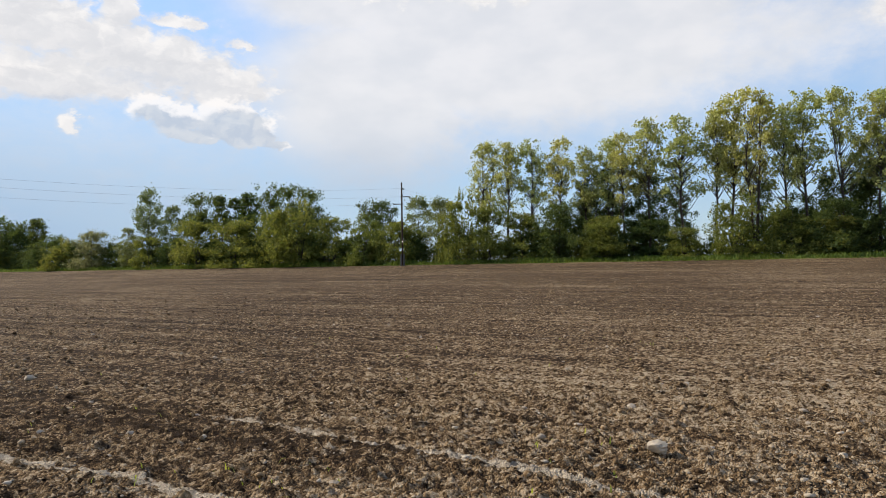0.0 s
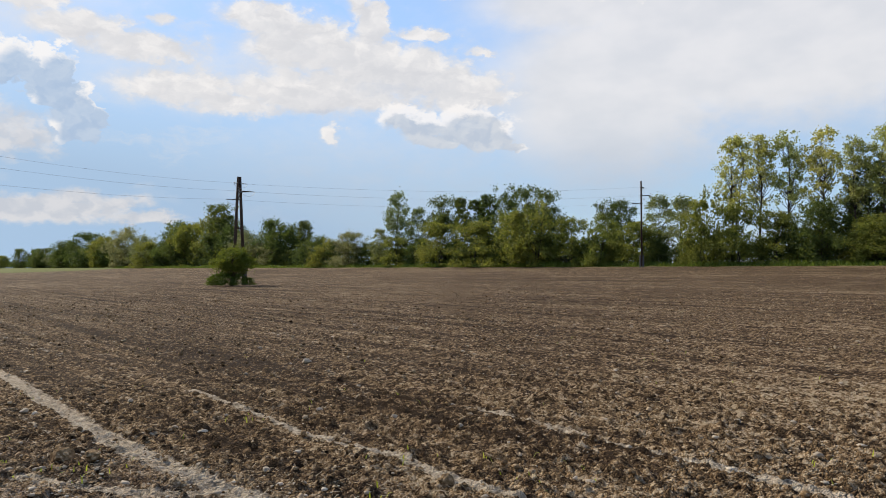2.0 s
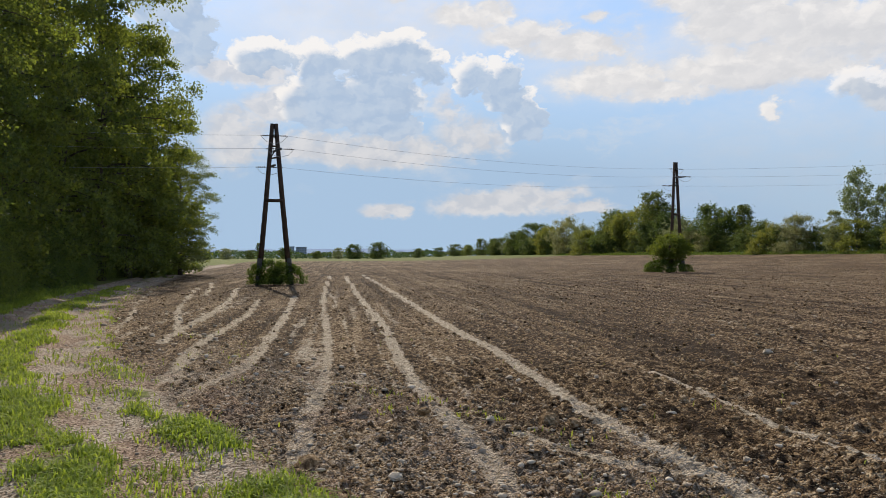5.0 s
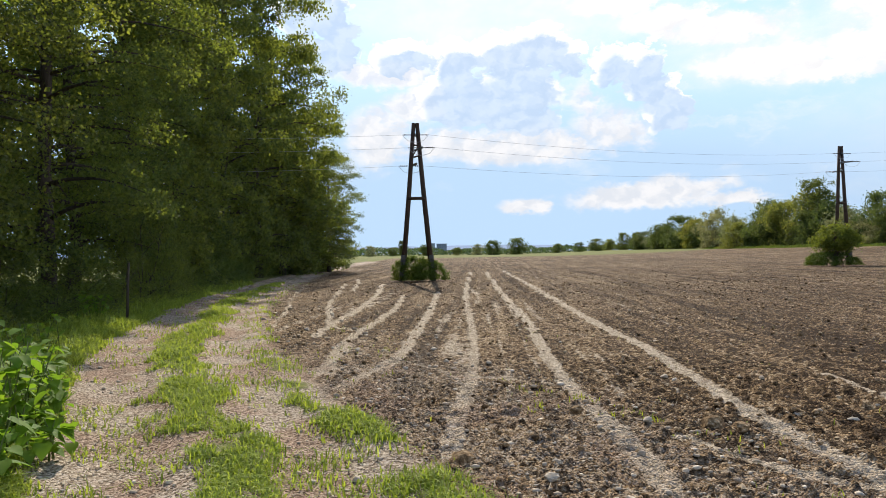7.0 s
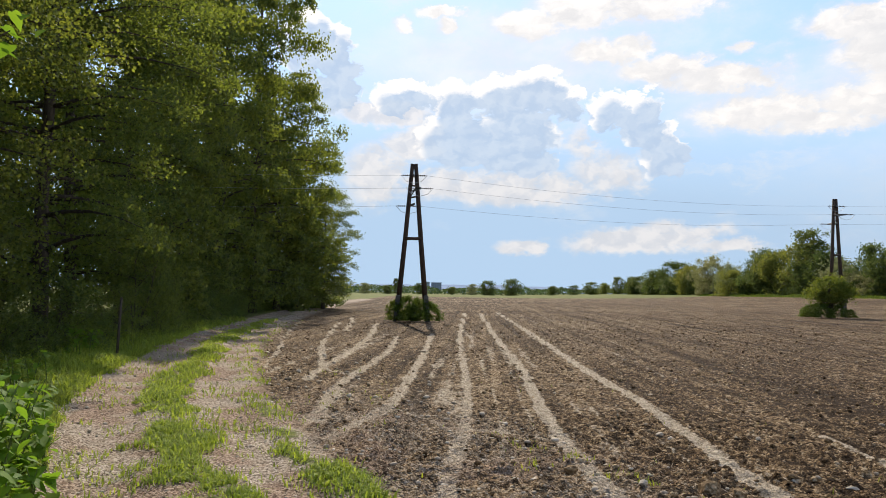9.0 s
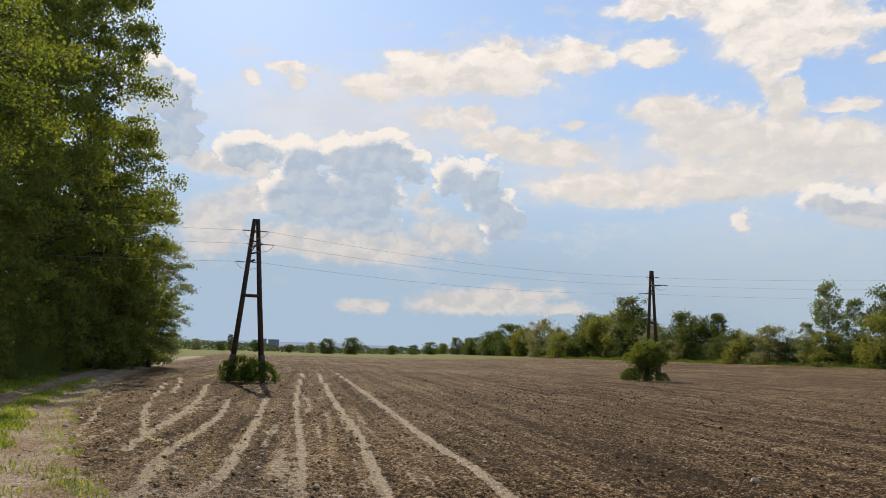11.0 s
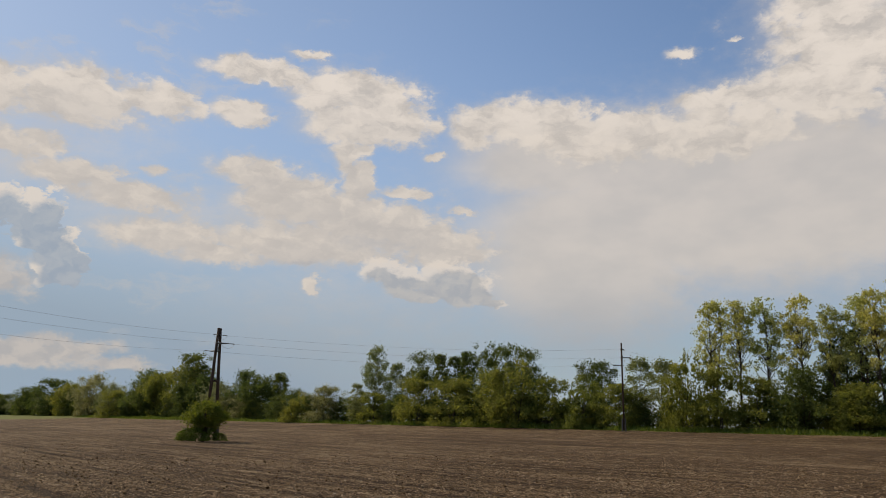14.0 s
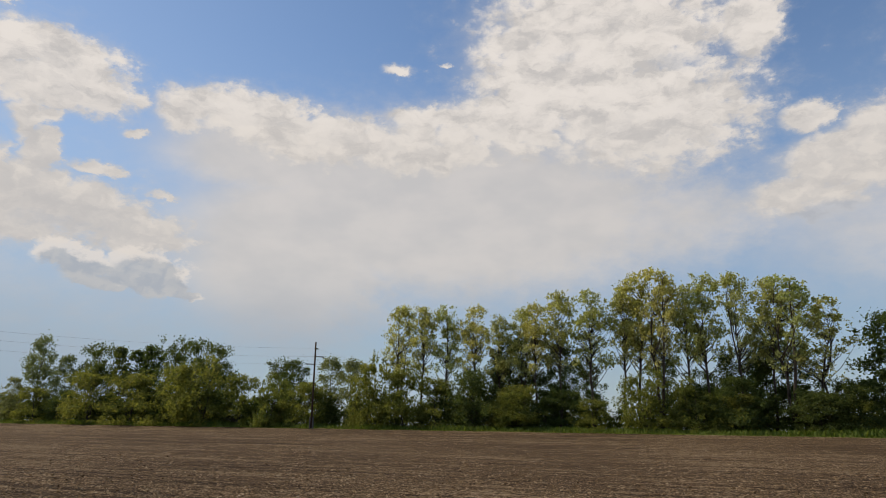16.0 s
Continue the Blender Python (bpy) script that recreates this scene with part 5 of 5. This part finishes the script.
PALE = "pale rounded stone lying on tilled soil"
field_stone(1.53, 5.88, 0.112, 1, stone_mat, "large pale angular stone lying on tilled soil", 0.62)
for i, (x, y, s) in enumerate([(-7.1, 6.02, 0.055), (-2.89, 4.56, 0.05), (-2.37, 6.74, 0.05), (1.82, 7.98, 0.06), (-6.16, 10.4, 0.08), (-0.92, 5.27, 0.05), (0.15, 7.65, 0.045), (-4.06, 7.04, 0.045),
                               (2.2, 5.2, 0.035), (2.35, 5.15, 0.035), (2.5, 5.1, 0.03), (2.0, 5.15, 0.035), (0.25, 5.15, 0.045), (-4.4, 2.5, 0.06), (-4.7, 2.75, 0.045), (-5.3, 2.75, 0.04), (-3.9, 2.7, 0.05)]):
    field_stone(x, y, s, 10 + i, stone_mat, PALE)
for i in range(40):
    q = np.random.default_rng(900 + i)
    px_, py_, pr_ = strew(q, 1, 4.6, 16.0, -32, 88)
    if float(surface(px_, py_)[2][0]) > 0.6:
        field_stone(float(px_[0]), float(py_[0]), float(q.uniform(0.022, 0.05)), 60 + i, stone_mat, PALE)
for i, (x, y, s) in enumerate([(-5.11, 2.24, 0.11), (-4.96, 4.5, 0.14), (-5.1, 4.65, 0.1), (-4.75, 4.6, 0.09), (-6.0, 3.9, 0.07), (-1.9, 5.0, 0.09)]):
    field_stone(x, y, s, 140 + i, clod_mat, "large dark clod of earth on the field", 0.7)


# ---------------------------------------------------------------- grass and weeds
def blades(name, x, y, z, tall, wide, mat, rng, bend=0.45):
    """Bent grass blades, one at every point."""
    n = len(x)
    a = rng.uniform(0, 6.28, n)
    d = np.stack([np.cos(a), np.sin(a), np.zeros(n)], 1)
    s = np.stack([-np.sin(a), np.cos(a), np.zeros(n)], 1)
    k = bend * rng.uniform(0.2, 1.4, n)
    base = np.stack([x, y, z - 0.01], 1)
    up = np.array([0, 0, 1.0])
    mid = base + up * (tall * 0.6)[:, None] + d * (tall * k * 0.3)[:, None]
    tip = base + up * (tall * (1 - 0.25 * k))[:, None] + d * (tall * k)[:, None]
    w = (s * wide[:, None]) * 0.5
    v = np.stack([base - w, base + w, mid + w * 0.8, tip, mid - w * 0.8], 1).reshape(-1, 3)
    o = 5 * np.arange(n)[:, None]
    f = np.concatenate([np.array([[0, 1, 2]]) + o, np.array([[0, 2, 4]]) + o, np.array([[4, 2, 3]]) + o])
    return mesh_of(name, v, f, mat)


rng = np.random.default_rng(41)
n = 800000
x, y, r = strew(rng, n, 3.0, 40.0, 52, 100)
z, tk, fd, pt, gr, of = surface(x, y)
clump = vnoise(x * 2.3, y * 2.3, 61) * 0.6 + vnoise(x * 7, y * 7, 62) * 0.4
p = np.clip(gr * 1.2 - 0.25, 0, 1) * sstep(clump, 0.28, 0.54) * np.where(of > 0.7, 0.5 * sstep(vnoise(x * 1.4, y * 1.4, 64), 0.25, 0.6), 1.0) + 0.055 * pt * sstep(clump, 0.42, 0.6)
p = np.where(of < -1.7, p * 0.35, p)
keep = rng.uniform(size=n) < p
x, y, z, r, of = [q[keep][:170000] for q in (x, y, z, r, of)]
verge = sstep(-of, 1.15, 1.9)
tall = rng.uniform(0.03, 0.105, len(x)) * (1 + verge * 1.8) * (0.8 + 0.5 * vnoise(x * 1.3, y * 1.3, 63))
wide = (0.0058 + 0.0008 * r) * rng.uniform(0.8, 1.3, len(x))
tagged(new("track_grass", blades("track_grass", x, y, z, tall, wide, grass_blade, rng, 1.15)), "fresh green grass along the farm track", "grass", kind="stuff")

x, y, r = strew(rng, 60000, 4.0, 16.0, -20, 92)
z, tk, fd, pt, gr, of = surface(x, y)
spot = vnoise(x * 0.9, y * 0.9, 71) * vnoise(x * 4.5, y * 4.5, 72)
keep = (fd > 0.3) & (rng.uniform(size=len(x)) < sstep(spot, 0.42, 0.62) * (0.10 + 0.9 * (of < 3.6)) * 0.6)
x, y, z, r = [q[keep][:5000] for q in (x, y, z, r)]
tagged(new("field_weeds", blades("field_weeds", x, y, z, rng.uniform(0.03, 0.075, len(x)), np.full(len(x), 0.012), grass_blade, rng, 0.8)), "sparse weed seedlings in the tilled soil", "weeds", kind="stuff")

n = 30000
a = -48 + 300 * rng.uniform(size=n) ** 1.35
b = FIELD_WIDTH + rng.uniform(-0.5, 3.0, n)
x, y = a * ROW_DIR[0] + b * FAR_DIR[0], a * ROW_DIR[1] + b * FAR_DIR[1]
tall = rng.uniform(0.3, 0.68, n) * (0.6 + 0.8 * vnoise(a * 0.35, b * 0.5, 81)) * sstep(b, FIELD_WIDTH - 0.7, FIELD_WIDTH + 0.8)
tagged(new("edge_grass", blades("edge_grass", x, y, land(x, y), tall, rng.uniform(0.10, 0.20, n), leaf_weed, rng, 0.6)), "tall bright grass strip along the hedge", "grass", kind="stuff")

# straw and stalks on the headland
n = 9000
x, y, r = strew(rng, n, 4.0, 16.0, 20, 96)
z, tk, fd, pt, gr, of = surface(x, y)
keep = (of < 4.4) & (of > -1.3) & (rng.uniform(size=n) < np.where(fd > 0.4, 0.7, 0.8))
x, y, z = x[keep], y[keep], z[keep]
m_ = len(x)
a = rng.uniform(0, 6.28, m_)
l_ = rng.uniform(0.008, 0.045, m_)
d = np.stack([np.cos(a) * l_, np.sin(a) * l_, rng.uniform(-0.008, 0.012, m_)], 1)
s_ = np.stack([-np.sin(a), np.cos(a), np.zeros(m_)], 1) * 0.003
c0 = np.stack([x, y, z + 0.018], 1)
v = np.stack([c0 - d - s_, c0 - d + s_, c0 + d + s_, c0 + d - s_], 1).reshape(-1, 3)
straw_mat, t = material("straw")
geo = t.nodes.new("ShaderNodeNewGeometry")
finish(t, ramp_node(t, geo.outputs["Random Per Island"], [(0.0, (0.17, 0.12, 0.075)), (1.0, (0.38, 0.31, 0.21))]), 0.8, None)
tagged(new("straw", mesh_of("straw", v, np.arange(m_ * 4).reshape(-1, 4), straw_mat)), "scattered dry straw and stalk bits", "straw", kind="stuff")


# broad-leaved weeds beside the track: x, y, height
knot_leaf = leaf_material("knotweed_leaf", (0.09, 0.17, 0.02), (0.17, 0.27, 0.035), (1.9, 1.8, 0.9), 0.5)


def broadleaf(x, y, height, seed, stems=4):
    rs = np.random.default_rng(seed)
    root = new("knotweed_plant")
    L = []
    for s in range(stems):
        a = rs.uniform(0, 6.28)
        ox, oy = rs.normal(size=2) * 0.10
        lean_ = rs.uniform(0.1, 0.3) * height
        h = height * rs.uniform(0.7, 1.0)
        pts = [(ox + math.cos(a) * lean_ * u * u, oy + math.sin(a) * lean_ * u * u, u * h) for u in (0, 0.35, 0.7, 1.0)]
        stalk = Shape()
        stalk.tube(pts, [0.008, 0.007, 0.005, 0.002], 5)
        part("stem", stalk.mesh("stem", knot_stem, True), root)
        P = np.array(pts)
        for i in range(10):
            z_ = h * rs.uniform(0.2, 1.0)
            L.append([np.interp(z_, P[:, 2], P[:, 0]), np.interp(z_, P[:, 2], P[:, 1]), z_] + np.append(rs.normal(size=2) * 0.05, 0.0))
    for c in L:
        aa = rs.uniform(0, 6.28)
        k = rs.uniform(0.05, 0.085)
        m = Matrix.Translation(Vector(c.tolist())) @ Matrix.Rotation(aa, 4, "Z") @ Matrix.Rotation(rs.uniform(0.0, 0.7), 4, "Y") @ Matrix.Diagonal((k, k, k, 1))
        lf = part("leaf", knot_mesh, root)
        lf.matrix_local = m
    root.matrix_world = Matrix.Translation((x, y, float(surface(np.array([x]), np.array([y]))[0][0])))
    tagged(root, "tall weed with broad heart-shaped bright green leaves", "weed", "broad-leaved weeds by the wood")


knot_stem, t = material("green_stem")
finish(t, (0.10, 0.13, 0.03), 0.6, None)
outline = [(0.0, 0.0), (-0.12, 0.45), (0.15, 0.72), (0.6, 0.72), (1.15, 0.42), (1.75, 0.0)]
lv = [(u, w, 0.16 * abs(w) - 0.10 * u * u) for u, w in outline] + [(u, -w, 0.16 * abs(w) - 0.10 * u * u) for u, w in outline[1:-1]] + [(0.7, 0.0, -0.03)]
ring = list(range(6)) + [9, 8, 7, 6]
knot_mesh = mesh_of("leaf", lv, [(10, ring[i], ring[(i + 1) % 10]) for i in range(10)], knot_leaf, True)
for i, (x, y, h) in enumerate([(-6.4, -0.68, 1.15), (-6.9, -0.85, 1.3), (-7.3, -0.62, 0.8), (-8.1, -0.95, 1.2), (-6.1, -0.9, 1.35), (-8.8, -0.75, 0.8), (-9.6, -1.0, 1.1), (-5.9, -0.65, 0.6), (-11.5, -0.8, 0.9), (-13.4, -0.6, 0.8), (-7.0, -0.45, 0.45), (-7.7, -0.35, 0.75), (-8.5, -0.5, 0.95), (-9.1, -0.45, 0.6), (-10.8, -0.4, 0.55), (-6.6, -0.35, 0.5), (-18.5, 0.1, 0.9), (-20.0, 0.4, 0.8), (-10.4, -0.75, 0.7)]):
    broadleaf(x, y, 0.8 * h, 700 + i, 5 if h > 0.9 else 4)

# a sapling beside the track, whose twigs hang into view
rs = np.random.default_rng(808)
root = new("hazel_sapling")
wood = Shape()
for stem in ([(-4.5, -2.0, -0.1), (-4.5, -1.6, 1.2), (-4.4, -1.0, 2.3), (-4.25, -0.46, 2.68)], [(-4.45, -2.0, -0.1), (-4.3, -1.9, 1.4), (-4.2, -1.6, 2.4), (-4.1, -1.2, 3.0)]):
    wood.tube(stem, [0.022, 0.016, 0.009, 0.003], 6)
    P = np.array(stem)
    for i in range(30):
        u = rs.uniform(1.0, 2.0) if i % 3 else rs.uniform(2.8, 3.0)
        c = [np.interp(u, np.arange(4), P[:, k]) + rs.normal() * 0.06 for k in range(3)]
        k = rs.uniform(0.035, 0.055)
        lf = part("leaf", knot_mesh, root)
        lf.matrix_local = Matrix.Translation(c) @ Matrix.Rotation(rs.uniform(0, 6.28), 4, "Z") @ Matrix.Rotation(rs.uniform(0.1, 1.0), 4, "Y") @ Matrix.Diagonal((k, k, k, 1))
part("stem", wood.mesh("stem", bark, True), root)
tagged(root, "young shrub with bright green leaves overhanging the track", "sapling")

# wooden stake at the edge of the wood
stake = Shape()
stake.tube([(0, 0, -0.2), (0.03, 0.02, 0.6), (0.05, 0.05, 1.35)], [0.034, 0.03, 0.026], 7)
ob = new("wooden_stake", stake.mesh("wooden_stake", bark, True))
ob.matrix_world = Matrix.Translation((-18.7, 0.95, 0.0))
tagged(ob, "weathered thin wooden stake beside the track", "stake")

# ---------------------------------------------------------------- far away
# aerial haze is mixed into the grey-blue of walls and panes
hazy, t = material("hazy_render")
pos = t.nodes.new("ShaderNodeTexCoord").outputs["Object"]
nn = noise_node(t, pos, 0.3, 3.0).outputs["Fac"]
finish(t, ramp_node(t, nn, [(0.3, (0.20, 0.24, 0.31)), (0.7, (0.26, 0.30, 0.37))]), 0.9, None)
pane, t = material("hazy_pane")
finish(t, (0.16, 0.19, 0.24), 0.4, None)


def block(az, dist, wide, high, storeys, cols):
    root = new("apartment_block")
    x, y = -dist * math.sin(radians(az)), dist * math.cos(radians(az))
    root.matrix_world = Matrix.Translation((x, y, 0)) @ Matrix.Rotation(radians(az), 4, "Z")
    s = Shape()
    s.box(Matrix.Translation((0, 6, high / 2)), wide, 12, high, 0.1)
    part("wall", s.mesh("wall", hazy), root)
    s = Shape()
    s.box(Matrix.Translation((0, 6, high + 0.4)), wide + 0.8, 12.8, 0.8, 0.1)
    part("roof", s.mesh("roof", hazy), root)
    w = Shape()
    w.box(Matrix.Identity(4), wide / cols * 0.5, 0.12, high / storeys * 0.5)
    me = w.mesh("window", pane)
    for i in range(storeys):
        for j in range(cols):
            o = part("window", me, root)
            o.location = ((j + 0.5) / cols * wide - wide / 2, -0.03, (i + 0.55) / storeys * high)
    tagged(root, "distant apartment block beyond the trees, painted haze-grey", "building", "distant apartment blocks")


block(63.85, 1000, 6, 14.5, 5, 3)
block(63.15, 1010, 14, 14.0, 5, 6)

# distance haze is put into the hills' blue colour
hill, t = material("hazy_hill")
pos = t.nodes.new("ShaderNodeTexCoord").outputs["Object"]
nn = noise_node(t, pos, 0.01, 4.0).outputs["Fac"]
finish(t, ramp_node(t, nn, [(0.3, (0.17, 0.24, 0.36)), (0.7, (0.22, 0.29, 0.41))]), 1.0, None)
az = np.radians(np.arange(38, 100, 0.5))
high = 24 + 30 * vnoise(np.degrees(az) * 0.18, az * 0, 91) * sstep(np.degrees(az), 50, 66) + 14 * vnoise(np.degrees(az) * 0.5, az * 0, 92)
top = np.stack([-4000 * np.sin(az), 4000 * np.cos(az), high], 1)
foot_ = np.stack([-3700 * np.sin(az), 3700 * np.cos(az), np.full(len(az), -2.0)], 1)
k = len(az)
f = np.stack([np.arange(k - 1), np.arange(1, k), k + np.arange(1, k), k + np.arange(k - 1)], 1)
tagged(new("backdrop_hills", mesh_of("hills", np.vstack([foot_, top]), f, hill, True)), "low hills on the horizon, painted haze-blue", "hills", kind="structure")
